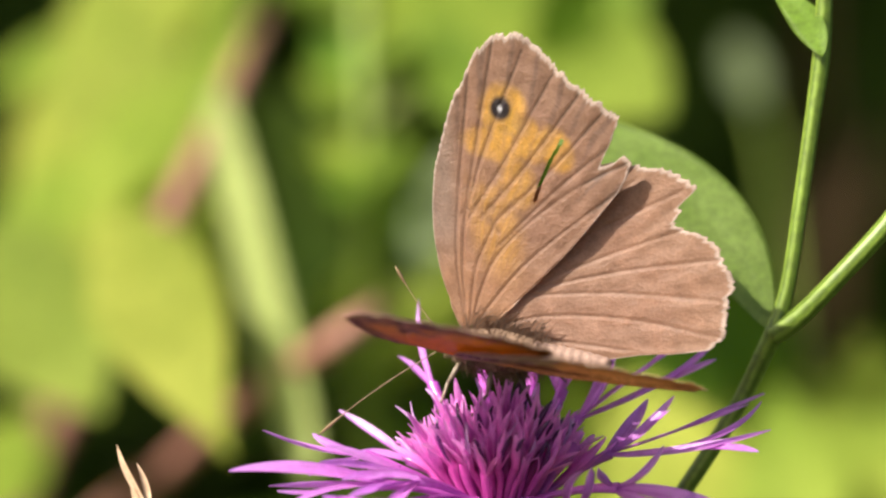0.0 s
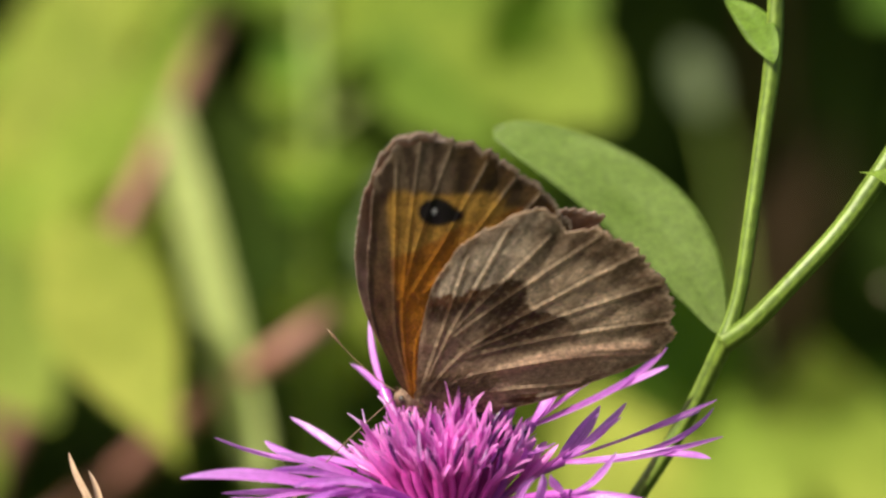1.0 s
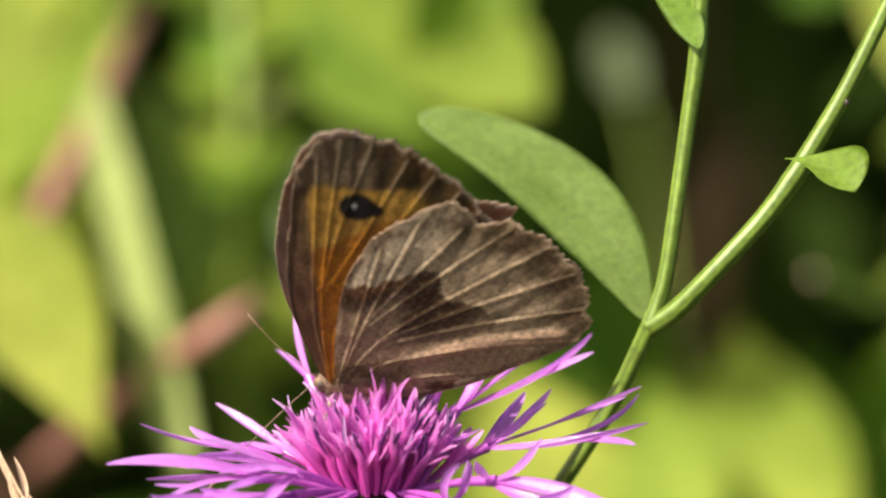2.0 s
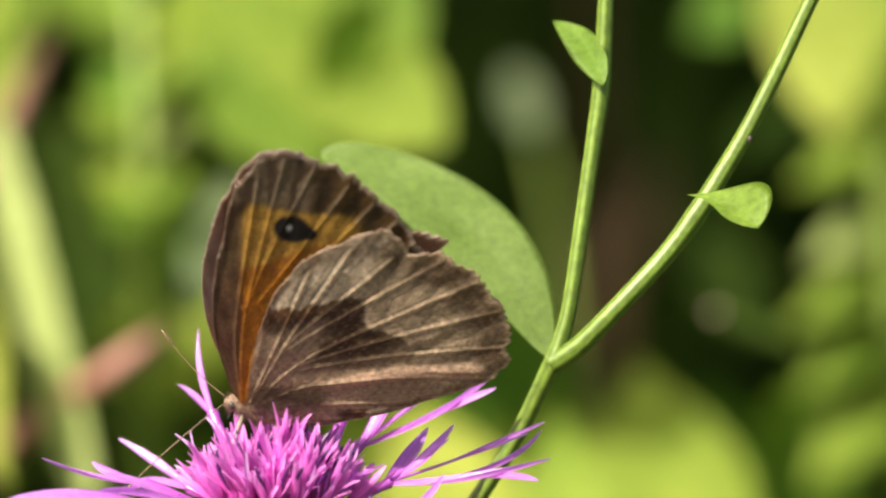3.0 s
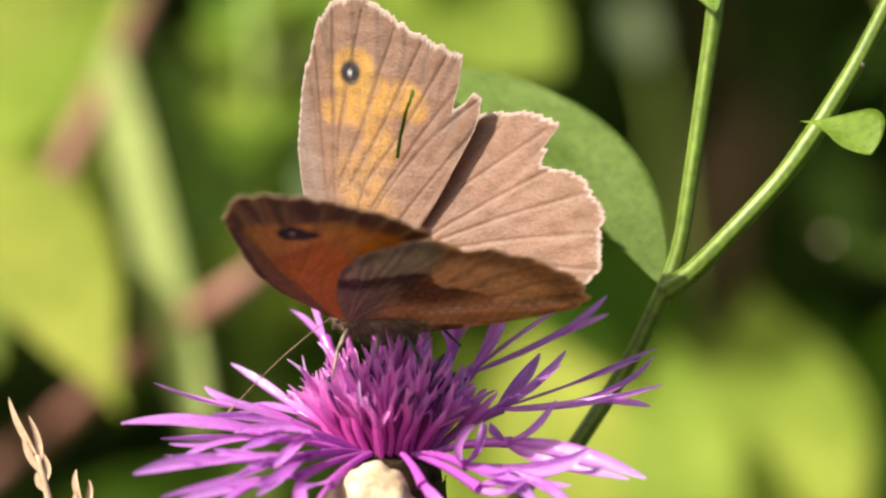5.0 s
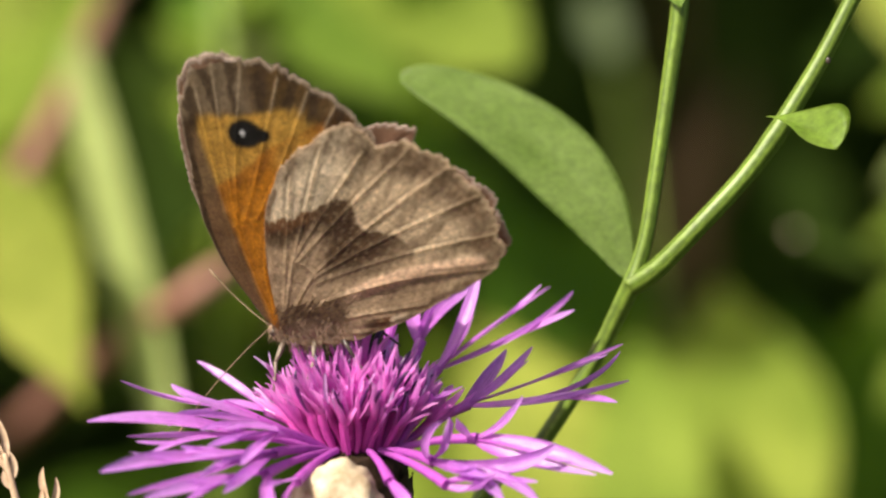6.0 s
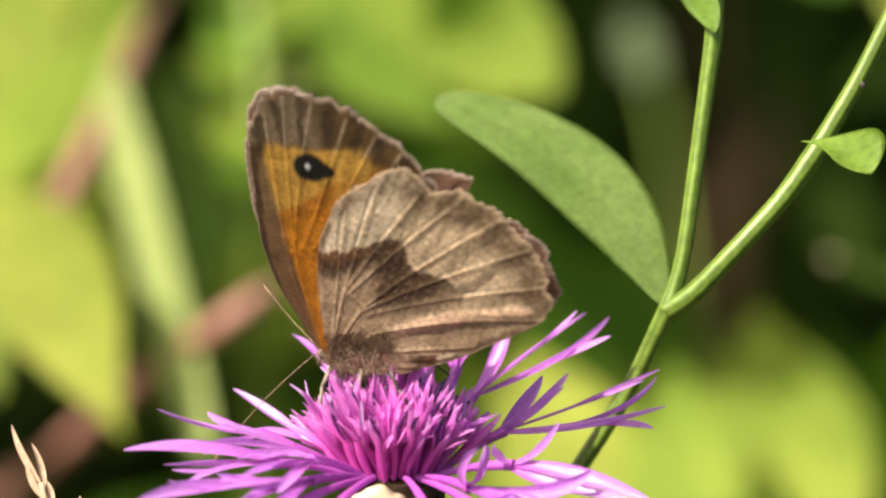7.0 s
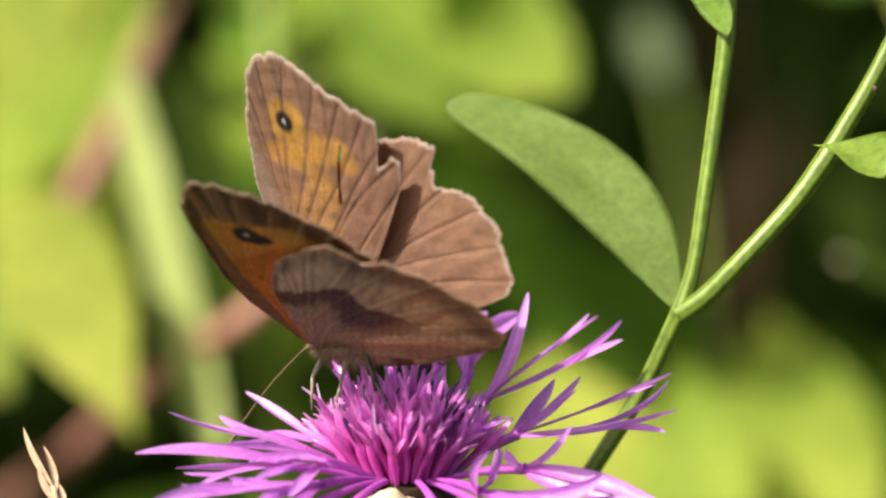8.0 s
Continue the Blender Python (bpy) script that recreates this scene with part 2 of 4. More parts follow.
def blade(bm, length, width, peak=0.4, fold=0.15, curl=0.1, nl=24, nw=8, tooth=0.0, teeth=14, wave=0.0, sharp=1.0, seed=0):
    """A leaf blade along x: widest at peak, folded on its midrib, curled along its length."""
    rng = random.Random(seed)
    ph = rng.random() * 6
    rows = []
    for i in range(nl + 1):
        s = i / nl
        e = math.log(0.5) / math.log(peak)
        w = math.sin(math.pi * min(max(s, 0.0), 1.0) ** e) ** sharp * width / 2 + width * 0.012
        w *= 1 + tooth * (1 if (s * teeth) % 1 > 0.5 else -1)
        row = []
        for j in range(nw + 1):
            q = 2 * j / nw - 1
            z = abs(q) * w * fold - curl * length * s * s + wave * width * math.sin(s * 9 + ph + q * 1.5) * abs(q)
            z -= 0.012 * width * max(0, 1 - abs(q) * 5)
            row.append(bm.verts.new((s * length, q * w, z)))
        rows.append(row)
    for r0, r1 in zip(rows, rows[1:]):
        for j in range(nw):
            bm.faces.new((r0[j], r1[j], r1[j + 1], r0[j + 1]))


# ---- ground, bank ----


def rise(x, y):
    """Level meadow in front, an earth bank from 0.75 m behind the flower."""
    s = min(max((y - 0.75) / 0.45, 0), 1)
    # The bank is added as a dark backdrop behind the hedge.
    bank = 0.85 * s * s * (3 - 2 * s) if abs(x) < 60 else 0
    return bank + 0.03 * noise.noise(Vector((x * 4, y * 4, 0))) * min(1, 3 / (abs(x) + abs(y) + 0.1))


def ground_sheet():
    steps = [-400, -60, -12, -4] + [-2 + 0.1 * i for i in range(41)] + [4, 12, 60, 400]
    xs, ys = steps, [-400, -60, -12, -4] + [-2 + 0.1 * i for i in range(46)] + [4, 12, 60, 400]
    bm = bmesh.new()
    grid = [[bm.verts.new((x, y, rise(x, y))) for x in xs] for y in ys]
    for a, b in zip(grid, grid[1:]):
        for i in range(len(xs) - 1):
            bm.faces.new((a[i], a[i + 1], b[i + 1], b[i]))
    return tagged(part("ground", bm, SOIL), "turf of a meadow edge rising to a bank, darkened for shade", "ground", kind="structure")


ground_sheet()

# ---- background plants ----
# Ways that a leaf can face: to the sun, to the front, away from the sun (across, up, to the front).
SUNNY = (-0.36, 0.80, 0.48)
FRONT = (-0.35, 0.5, 0.8)
AWAY = (0.55, 0.05, 0.85)


def px(x, y):
    """Millimetres across and up in the layout, from hundredths of the view's width."""
    return (x - 784) / 22.45, (441 - y) / 22.45


def rooted(name, base, label, category, group=""):
    ob = new(name)
    ob.empty_display_size = 0.01
    ob.location = base
    return tagged(ob, label, category, group)


def fixed(ob, root, m=None):
    """Hang a piece, built in the world's own space, on its plant."""
    ob.parent = root
    ob.matrix_parent_inverse = Matrix.Translation(-root.location)
    if m is not None:
        ob.matrix_basis = m
    return ob


def ground_at(p):
    return Vector((p.x, p.y, rise(p.x, p.y)))


def back_leaf(name, a, b, d, width, face, mat, label, parent=None, db=None, group="", **shape):
    """A background leaf from a to b (layout places as seen), at depth d."""
    if db is None and face is SUNNY:
        run = Vector(((b[0] - a[0]) / 22.45, (a[1] - b[1]) / 22.45))
        db = d - min(max(2.0 * (0.36 * run.x - 0.80 * run.y), -0.9 * run.length), 0.9 * run.length)
    p, q = far(*px(*a), d), far(*px(*b), d if db is None else db)
    bm = bmesh.new()
    k = 1 + d / 800
    shape.setdefault("nl", 20)
    shape.setdefault("curl", 0.02)
    blade(bm, (q - p).length, width / 22.45 * k * 0.001, **shape)
    ob = part(name, bm, mat)
    m = frame_on(p, q, face[0] * SIDE + face[1] * UPW - face[2] * FWD)
    if parent is not None:
        fixed(ob, parent, m)
        if label:
            tagged(ob, label)
    else:
        ob.matrix_basis = m
        tagged(ob, label, "leaf", group)
    return ob


def back_stem(pts, radii, mat, root, name="stem", label=""):
    bm = bmesh.new()
    world_pts = [far(*px(x, y), d) for x, y, d in pts]
    fine, rr = [], []
    for i in range(len(world_pts) - 1):
        p0, p1 = world_pts[max(i - 1, 0)], world_pts[i]
        p2, p3 = world_pts[i + 1], world_pts[min(i + 2, len(world_pts) - 1)]
        for s in (0, 0.25, 0.5, 0.75):
            fine.append(0.5 * ((2 * p1) + (p2 - p0) * s + (2 * p0 - 5 * p1 + 4 * p2 - p3) * s * s + (3 * p1 - p0 - 3 * p2 + p3) * s ** 3))
            rr.append((radii[i] * (1 - s) + radii[i + 1] * s) * 0.001)
    fine.append(world_pts[-1])
    rr.append(radii[-1] * 0.001)
    tube(bm, fine, rr, 10)
    return fixed(part(name, bm, mat, label=label), root)


# A red-stemmed bramble-like shoot with large soft lime leaves.
shoot = rooted("leafy_shoot", ground_at(far(*px(-60, 900), 190)), "red-stemmed shoot with large lime-green leaves", "plant")
back_stem([(-220, 2500, 180), (-170, 1100, 172), (-10, 845, 205), (110, 750, 198), (250, 630, 170), (420, 510, 152), (490, 460, 158)], [2.6, 2.2, 1.15, 1.1, 1.2, 1.2, 0.9], REDSTEM, shoot, label="reddish brown stem")
back_stem([(-300, 1500, 260), (-150, 820, 270), (-30, 580, 275), (52, 420, 185), (130, 280, 180), (205, 130, 190), (266, -10, 216), (330, -160, 300)], [2.0, 1.7, 1.5, 1.35, 1.3, 1.2, 0.9, 0.7], REDSTEM, shoot, label="reddish brown stem")
for a, b, d, w, face, mat, kw in [
    ((10, 270), (226, 716), 160, 225, SUNNY, YELLOW, dict(peak=0.40, fold=0.05, sharp=1.35)),
    ((-110, 60), (170, 520), 262, 340, SUNNY, YELLOW, dict(peak=0.5, fold=0.03, sharp=0.7)),
    ((190, 30), (-170, 300), 268, 280, SUNNY, LIME, dict(peak=0.5, fold=0.05, sharp=0.7)),
    ((-230, 320), (0, 640), 205, 290, SUNNY, YELLOW, dict(peak=0.42, fold=0.06)),
    ((-140, 640), (-300, 930), 215, 260, SUNNY, LIME, dict(peak=0.45, fold=0.1)),
    ((250, -30), (-60, 330), 214, 250, SUNNY, LIME, dict(peak=0.42, fold=0.06, sharp=0.8)),
    ((-40, -120), (110, 250), 222, 240, SUNNY, YELLOW, dict(peak=0.5, fold=0.08)),
    ((60, 150), (-230, 420), 232, 240, SUNNY, LIME, dict(peak=0.45, fold=0.1)),
    ((30, -40), (-240, 90), 235, 150, SUNNY, LIME, dict(peak=0.45, fold=0.1)),
    ((160, -300), (60, 60), 240, 260, SUNNY, YELLOW, dict(peak=0.5, fold=0.1)),
    ((230, -260), (190, 30), 235, 150, SUNNY, LIME, dict(peak=0.5, fold=0.1)),
    ((150, 130), (40, 420), 240, 200, SUNNY, LIME, dict(peak=0.5, fold=0.1)),
    ((120, 320), (170, 470), 225, 130, SUNNY, LIME, dict(peak=0.5, fold=0.1)),
    # Shaded leaves at the foot, their shade put into the darker greens.
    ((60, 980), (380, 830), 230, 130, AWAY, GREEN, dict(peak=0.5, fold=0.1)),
    ((-80, 1000), (100, 860), 225, 90, AWAY, SHADE_GREEN, dict(peak=0.5, fold=0.1)),
    ((372, 760), (196, 60), 150, 78, SUNNY, PALE, dict(peak=0.42, fold=0.2, curl=0.01, sharp=0.28, nl=30)),
]:
    back_leaf("leaf", a, b, d, w, face, mat, "", shoot, wave=0.03, **kw)

# A tall herb with a green stem and broad leaves in the middle.
herb = rooted("broad_leaved_herb", ground_at(far(*px(520, 900), 250)), "tall green herb with broad lime leaves", "plant")
back_stem([(520, 2700, 250), (480, 900, 240), (470, 450, 215), (470, 150, 205), (450, -250, 215)], [2.0, 1.7, 1.1, 0.9, 0.8], STEM, herb)
for a, b, d, w, face, mat, kw in [
    ((560, -190), (1000, 110), 205, 250, SUNNY, MID, dict(peak=0.62, fold=0.05, sharp=0.8)),
    ((540, -40), (830, 160), 212, 210, SUNNY, MID, dict(peak=0.5, fold=0.06)),
    ((820, -330), (920, 40), 220, 190, SUNNY, MID, dict(peak=0.55, fold=0.06)),
    ((470, -320), (800, -150), 235, 240, SUNNY, LIME, dict(peak=0.5, fold=0.1)),
    ((520, -120), (960, 60), 238, 330, SUNNY, MID, dict(peak=0.5, fold=0.04)),
    ((690, 20), (900, 215), 225, 170, SUNNY, LIME, dict(peak=0.5, fold=0.08)),
    ((765, 20), (890, -160), 190, 120, AWAY, GREEN, dict(peak=0.5, fold=0.1)),
    ((470, -40), (600, -200), 240, 200, SUNNY, LIME, dict(peak=0.5, fold=0.1)),
    ((450, -60), (300, -220), 240, 190, SUNNY, LIME, dict(peak=0.5, fold=0.1)),
    ((470, 120), (360, 30), 208, 85, SUNNY, LIME, dict(peak=0.5, fold=0.15)),
    ((470, 130), (560, 60), 206, 75, SUNNY, PALE, dict(peak=0.5, fold=0.15)),
    ((468, 60), (380, -30), 206, 85, SUNNY, GREEN, dict(peak=0.5, fold=0.15)),
    ((470, 40), (560, -50), 204, 80, SUNNY, LIME, dict(peak=0.5, fold=0.15)),
    ((470, 215), (350, 165), 204, 80, SUNNY, LIME, dict(peak=0.5, fold=0.15)),
    ((472, 240), (545, 150), 202, 75, SUNNY, LIME, dict(peak=0.5, fold=0.15)),
    ((470, 260), (390, 235), 204, 60, AWAY, GREEN, dict(peak=0.5, fold=0.15)),
    ((560, 430), (622, 180), 215, 105, SUNNY, FADED, dict(peak=0.5, fold=0.1, sharp=0.8)),
    ((470, 560), (430, 390), 225, 150, SUNNY, YELLOW, dict(peak=0.5, fold=0.1)),
    ((500, 600), (560, 400), 235, 170, SUNNY, YELLOW, dict(peak=0.5, fold=0.1)),
    ((560, 560), (700, 330), 260, 200, SUNNY, LIME, dict(peak=0.5, fold=0.1)),
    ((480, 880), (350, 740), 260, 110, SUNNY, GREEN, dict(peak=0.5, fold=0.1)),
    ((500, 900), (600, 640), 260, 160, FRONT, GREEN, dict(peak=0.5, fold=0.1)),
    # Leaves turned from the sun: dark greens stand in for the shade there.
    ((440, 520), (290, 260), 310, 200, AWAY, SHADE_GREEN, dict(peak=0.5, fold=0.1)),
    ((440, 330), (270, 60), 320, 200, AWAY, SHADE_GREEN, dict(peak=0.5, fold=0.1)),
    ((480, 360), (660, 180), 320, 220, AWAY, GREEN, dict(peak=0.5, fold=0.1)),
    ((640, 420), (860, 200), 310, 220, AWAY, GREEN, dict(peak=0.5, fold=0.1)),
]:
    back_leaf("leaf", a, b, d, w, face, mat, "", herb, wave=0.03, **kw)

# Low broad leaves behind the branching stem.
low = rooted("low_herb", ground_at(far(*px(1100, 900), 210)), "low herb with big soft lime leaves", "plant")
back_stem([(1120, 2500, 215), (1110, 1400, 215), (1080, 1000, 215), (1080, 760, 215)], [2.2, 2.0, 1.6, 0.9], STEM, low)
for a, b, d, w, face, mat, kw in [
    ((1460, 1180), (1340, 490), 186, 340, SUNNY, LIME, dict(peak=0.55, fold=0.03, sharp=1.15)),
    ((1290, 1100), (1210, 555), 240, 350, SUNNY, LIME, dict(peak=0.5, fold=0.04)),
    ((1240, 1150), (1195, 590), 174, 230, SUNNY, LIME, dict(peak=0.5, fold=0.03, sharp=0.9)),
    ((1100, 1010), (930, 560), 190, 260, SUNNY, YELLOW, dict(peak=0.5, fold=0.03)),
    ((1060, 1010), (800, 560), 215, 260, SUNNY, LIME, dict(peak=0.5, fold=0.06)),
    ((1000, 940), (1100, 600), 220, 200, SUNNY, LIME, dict(peak=0.5, fold=0.08)),
    ((1060, 1060), (720, 800), 215, 330, SUNNY, LIME, dict(peak=0.5, fold=0.08)),
    # Leaves turned from the sun, painted a darker green than the lit ones.
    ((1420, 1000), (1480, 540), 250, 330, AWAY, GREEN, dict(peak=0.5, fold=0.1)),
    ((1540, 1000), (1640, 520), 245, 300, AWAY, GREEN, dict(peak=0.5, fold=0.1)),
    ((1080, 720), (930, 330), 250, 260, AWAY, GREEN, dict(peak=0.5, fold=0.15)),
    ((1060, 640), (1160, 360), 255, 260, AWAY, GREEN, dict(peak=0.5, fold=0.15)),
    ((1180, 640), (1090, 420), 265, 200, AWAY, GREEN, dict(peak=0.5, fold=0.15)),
    ((840, 480), (930, 280), 265, 170, FRONT, GREEN, dict(peak=0.5, fold=0.15)),
]:
    back_leaf("leaf", a, b, d, w, face, mat, "", low, wave=0.03, **kw)

# Leaves to the other side, hanging from a tall stem.
tall = rooted("tall_herb", ground_at(far(*px(1850, 900), 230)), "tall herb with drooping yellow-green leaves", "plant")
back_stem([(1900, 2600, 240), (1850, 900, 240), (1800, 300, 240), (1740, -400, 240)], [2.2, 1.8, 1.5, 1.0], STEM, tall)
for a, b, d, w, face, mat, kw in [
    ((1660, -330), (1690, 95), 225, 230, SUNNY, YELLOW, dict(peak=0.45, fold=0.06, sharp=0.8)),
    ((1850, -200), (1760, 130), 240, 200, SUNNY, LIME, dict(peak=0.4, fold=0.1)),
    ((1800, 100), (1610, 190), 225, 120, SUNNY, LIME, dict(peak=0.5, fold=0.1)),
    ((1800, 230), (1640, 330), 230, 110, SUNNY, PALE, dict(peak=0.5, fold=0.1)),
    ((1810, 330), (1600, 440), 232, 120, SUNNY, LIME, dict(peak=0.5, fold=0.1)),
    ((1820, 440), (1620, 560), 235, 130, SUNNY, LIME, dict(peak=0.5, fold=0.1)),
    ((1820, 560), (1640, 720), 235, 150, SUNNY, LIME, dict(peak=0.5, fold=0.1)),
    ((1560, -150), (1430, -80), 260, 110, FRONT, GREEN, dict(peak=0.5, fold=0.1)),
    # Leaves in the dark gap, with the shade put into their green.
    ((1780, -60), (1500, 130), 280, 110, AWAY, SHADE_GREEN, dict(peak=0.5, fold=0.1)),
    ((1560, 460), (1440, 240), 330, 120, AWAY, SHADE_GREEN, dict(peak=0.5, fold=0.1)),
]:
    back_leaf("leaf", a, b, d, w, face, mat, "", tall, wave=0.03, **kw)

# Dark leaf added only to carry the bead below.
back_leaf("leaf", (1640, 480), (1455, 395), 176, 46, SUNNY, SHADE_GREEN, "dark narrow leaf added to carry a pale bead", tall, db=176, peak=0.5, fold=0.1)
# The "seed" is a pale bead standing in for an out-of-focus glint.
glint_mesh = bmesh.new()
bmesh.ops.create_icosphere(glint_mesh, subdivisions=2, radius=0.00038)
fixed(part("seed", glint_mesh, PAPER, label="small pale bead standing in for a blurred glint"), tall, Matrix.Translation(far(*px(1481, 412), 175)) @ Matrix.Diagonal((1.2, 0.9, 0.9, 1)))

# A pale faded leaf far back in the dark, and a brown old stalk.
faded = rooted("faded_leaf", ground_at(far(*px(1150, 900), 330)), "pale greyish faded leaf in the shade", "leaf")
back_stem([(1260, 2300, 330), (1240, 900, 330), (1200, 300, 330), (1165, 110, 330)], [0.9, 0.8, 0.6, 0.4], STEM, faded)
back_leaf("blade", (1160, 98), (1118, -18), 270, 64, FRONT, FADED, "", faded, peak=0.5, fold=0.05, sharp=0.6)
stalk = rooted("withered_stalk", ground_at(far(*px(1310, 900), 420)), "old withered brown stalk in the shade", "plant")
# Brown taken almost to black, so the deep shade is in the colour.
SHADED_WITHERED = plain_material("shaded_withered_brown", (0.012, 0.007, 0.003), (0.033, 0.020, 0.008), 200, spec=0.05)
back_stem([(1330, 2100, 420), (1310, 900, 420), (1290, 400, 420), (1255, -300, 420)], [1.6, 1.4, 1.2, 0.8], SHADED_WITHERED, stalk)
back_leaf("leaf", (1300, 520), (1240, 250), 415, 70, FRONT, SHADED_WITHERED, "withered leaf", stalk, peak=0.4, fold=0.4, curl=0.2)
back_leaf("leaf", (1300, 380), (1370, 130), 415, 60, FRONT, SHADED_WITHERED, "withered leaf", stalk, peak=0.4, fold=0.4, curl=0.2)


def undergrowth():
    """A dense hedge of leaves in front of the bank, coloured dark for shade, leaning forward at its top; one mesh."""
    rng = random.Random(4)
    kinds = []
    for k in range(8):
        tmp = bmesh.new()
        blade(tmp, 1.0, rng.uniform(0.35, 0.6), rng.uniform(0.35, 0.5), 0.15, 0.15, 6, 4)
        tmp.verts.index_update()
        kinds.append((np.array([v.co[:] for v in tmp.verts]), [[v.index for v in f.verts] for f in tmp.faces]))
        tmp.free()
    cos, faces, n = [], [], 0
    for i in range(5200):
        x, z = rng.uniform(-0.62, 0.48), rng.uniform(0.02, 0.86)
        # The leaning top, out of view, is added to shade what lies below.
        y = 0.52 - 0.38 * (z - 0.30) + rng.random() ** 1.6 * 0.42 + 0.03 * math.sin(x * 21 + z * 13)
        ln = rng.uniform(0.035, 0.075)
        way = Vector((rng.uniform(-1, 1), rng.uniform(-1, 0.4), rng.uniform(-0.9, 0.3))).normalized()
        m = frame_on(Vector((x, y, z)), Vector((x, y, z)) + way, Vector((rng.uniform(-0.6, 0.6), -0.6, 0.8))) @ Matrix.Scale(ln, 4)
        co, fs = kinds[i % 8]
        cos.append(co @ np.array(m.to_3x3()).T + np.array(m.translation))
        faces += [[v + n for v in f] for f in fs]
        n += len(co)
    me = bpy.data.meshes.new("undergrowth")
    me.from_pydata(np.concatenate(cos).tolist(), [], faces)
    me.materials.append(SHADE_GREEN)
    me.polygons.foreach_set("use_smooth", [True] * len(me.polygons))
    return tagged(new("undergrowth", me), "dense undergrowth along the bank, its green darkened for deep shade", "undergrowth", kind="stuff")


undergrowth()

# ---- the knapweed ----


def petal_layers(bm):
    """The two values that a petal's colour follows: how far along and how far across."""
    return [bm.verts.layers.float.get(k) or bm.verts.layers.float.new(k) for k in ("along", "across")]


def ribbon(bm, p0, p1, p2, width, face, n=10, fold=0.25, peak=0.55, tip=0.06, start=0.35, twist=0.0):
    """A narrow petal lobe along a bend, folded like a gutter."""
    rows = []
    far_along, far_across = petal_layers(bm)
    offset = random.random() * 40
    for i in range(n + 1):
        t = i / n
        p = bez(p0, p1, p2, t)
        way = (bez(p0, p1, p2, min(t + 0.02, 1)) - bez(p0, p1, p2, max(t - 0.02, 0))).normalized()
        f = face.copy()
        f.rotate(Matrix.Rotation(twist * t, 3, way))
        z = (f - way * f.dot(way)).normalized()
        y = z.cross(way)
        if t < peak:
            w = start + (1 - start) * math.sin(t / peak * math.pi / 2)
        else:
            w = tip + (1 - tip) * math.cos((t - peak) / (1 - peak) * math.pi / 2) ** 0.8
        w *= width * 0.5
        row = []
        for q, h in ((-1, 1), (-0.72, 0.42), (-0.36, 0.22), (0, -0.12), (0.36, 0.22), (0.72, 0.42), (1, 1)):
            v = bm.verts.new(p + y * w * q + z * w * fold * h)
            v[far_along], v[far_across] = t, q + offset
            row.append(v)
        rows.append(row)
    for a, b in zip(rows, rows[1:]):
        for k in range(6):
            bm.faces.new((a[k], a[k + 1], b[k + 1], b[k]))


HEART = (-3.6, -15.9, 0.0)
head_base = P(HEART[0] + 0.3, HEART[1] - 11.5, 1.0)
flower = rooted("knapweed_flower", Vector((head_base.x + 0.02, head_base.y + 0.03, 0)), "violet knapweed flower head with fringed outer florets", "flower")
flower.location.z = rise(flower.location.x, flower.location.y)


def flower_stem():
    bm = bmesh.new()
    a, c = head_base, flower.location.copy()
    b = (a + c) / 2 + Vector((0.012, 0, 0.03))
    tube(bm, [bez(a, b, c, i / 24) for i in range(25)], [0.0011 + 0.0008 * i / 24 for i in range(25)], 10, ridge=0.06)
    fixed(part("stem", bm, STEM), flower)


def involucre():
    bm = bmesh.new()
    c = P(*HEART)
    for prof in [((-11.8, 1.2), (-10.5, 3.2), (-8, 4.3), (-5, 4.6), (-2, 4.0), (-0.4, 3.3), (0.4, 2.2), (0.8, 0.4))]:
        rings = []
        for h, r in prof:
            rings.append([bm.verts.new(c + UPW * h * 0.001 + (SIDE * math.cos(a) + FWD * math.sin(a)) * r * 0.001) for a in [k * math.pi / 10 for k in range(20)]])
        for r0, r1 in zip(rings, rings[1:]):
            for k in range(20):
                bm.faces.new((r0[k], r0[(k + 1) % 20], r1[(k + 1) % 20], r1[k]))
        bm.faces.new(rings[0][::-1])
        bm.faces.new(rings[-1])
    cup = fixed(part("involucre", bm, BRACT, label="dark brown scaly involucre"), flower)
    rng = random.Random(8)
    for row, (h, r, ln, count) in enumerate([(-10.2, 3.4, 4.2, 11), (-7.6, 4.4, 4.4, 13), (-5.0, 4.7, 4.2, 14), (-3.0, 4.3, 3.6, 13)]):
        for k in range(count):
            a = 2 * math.pi * (k + 0.5 * (row % 2)) / count + rng.uniform(-0.06, 0.06)
            out = SIDE * math.cos(a) + FWD * math.sin(a)
            base = c + (UPW * (h - 0.8) + out * (r - 0.2)) * 0.001
            wide = 2.9
            bm = bmesh.new()
            tipp = base + (UPW * ln + out * 0.5) * 0.001
            blade(bm, (tipp - base).length, wide * 0.001, 0.55, -0.22, 0.10, 8, 6, 0.0, 10, 0.05, 0.55, seed=k + 20 * row)
            fixed(part("bract", bm, BRACT), flower, frame_on(base, tipp, out))
    # A pale papery old scale, swollen and crinkled, stands off the cup in front.
    bm = bmesh.new()
    bmesh.ops.create_icosphere(bm, subdivisions=4, radius=1.0)
    for v in bm.verts:
        q = v.co.copy()
        r = 1 + 0.12 * noise.noise(q * 2.2) + 0.06 * noise.noise(q * 6.0)
        w = 1 - 0.22 * max(0, q.z) ** 2
        v.co = Vector((q.x * 3.7 * r * w, q.y * 2.0 * r, q.z * 3.6 * r)) * 0.001
    lean_m = Matrix((SIDE, FWD, UPW)).transposed().to_4x4() @ Matrix.Rotation(0.25, 4, "Y")
    lean_m.translation = far(*px(672, 892), -7.6)
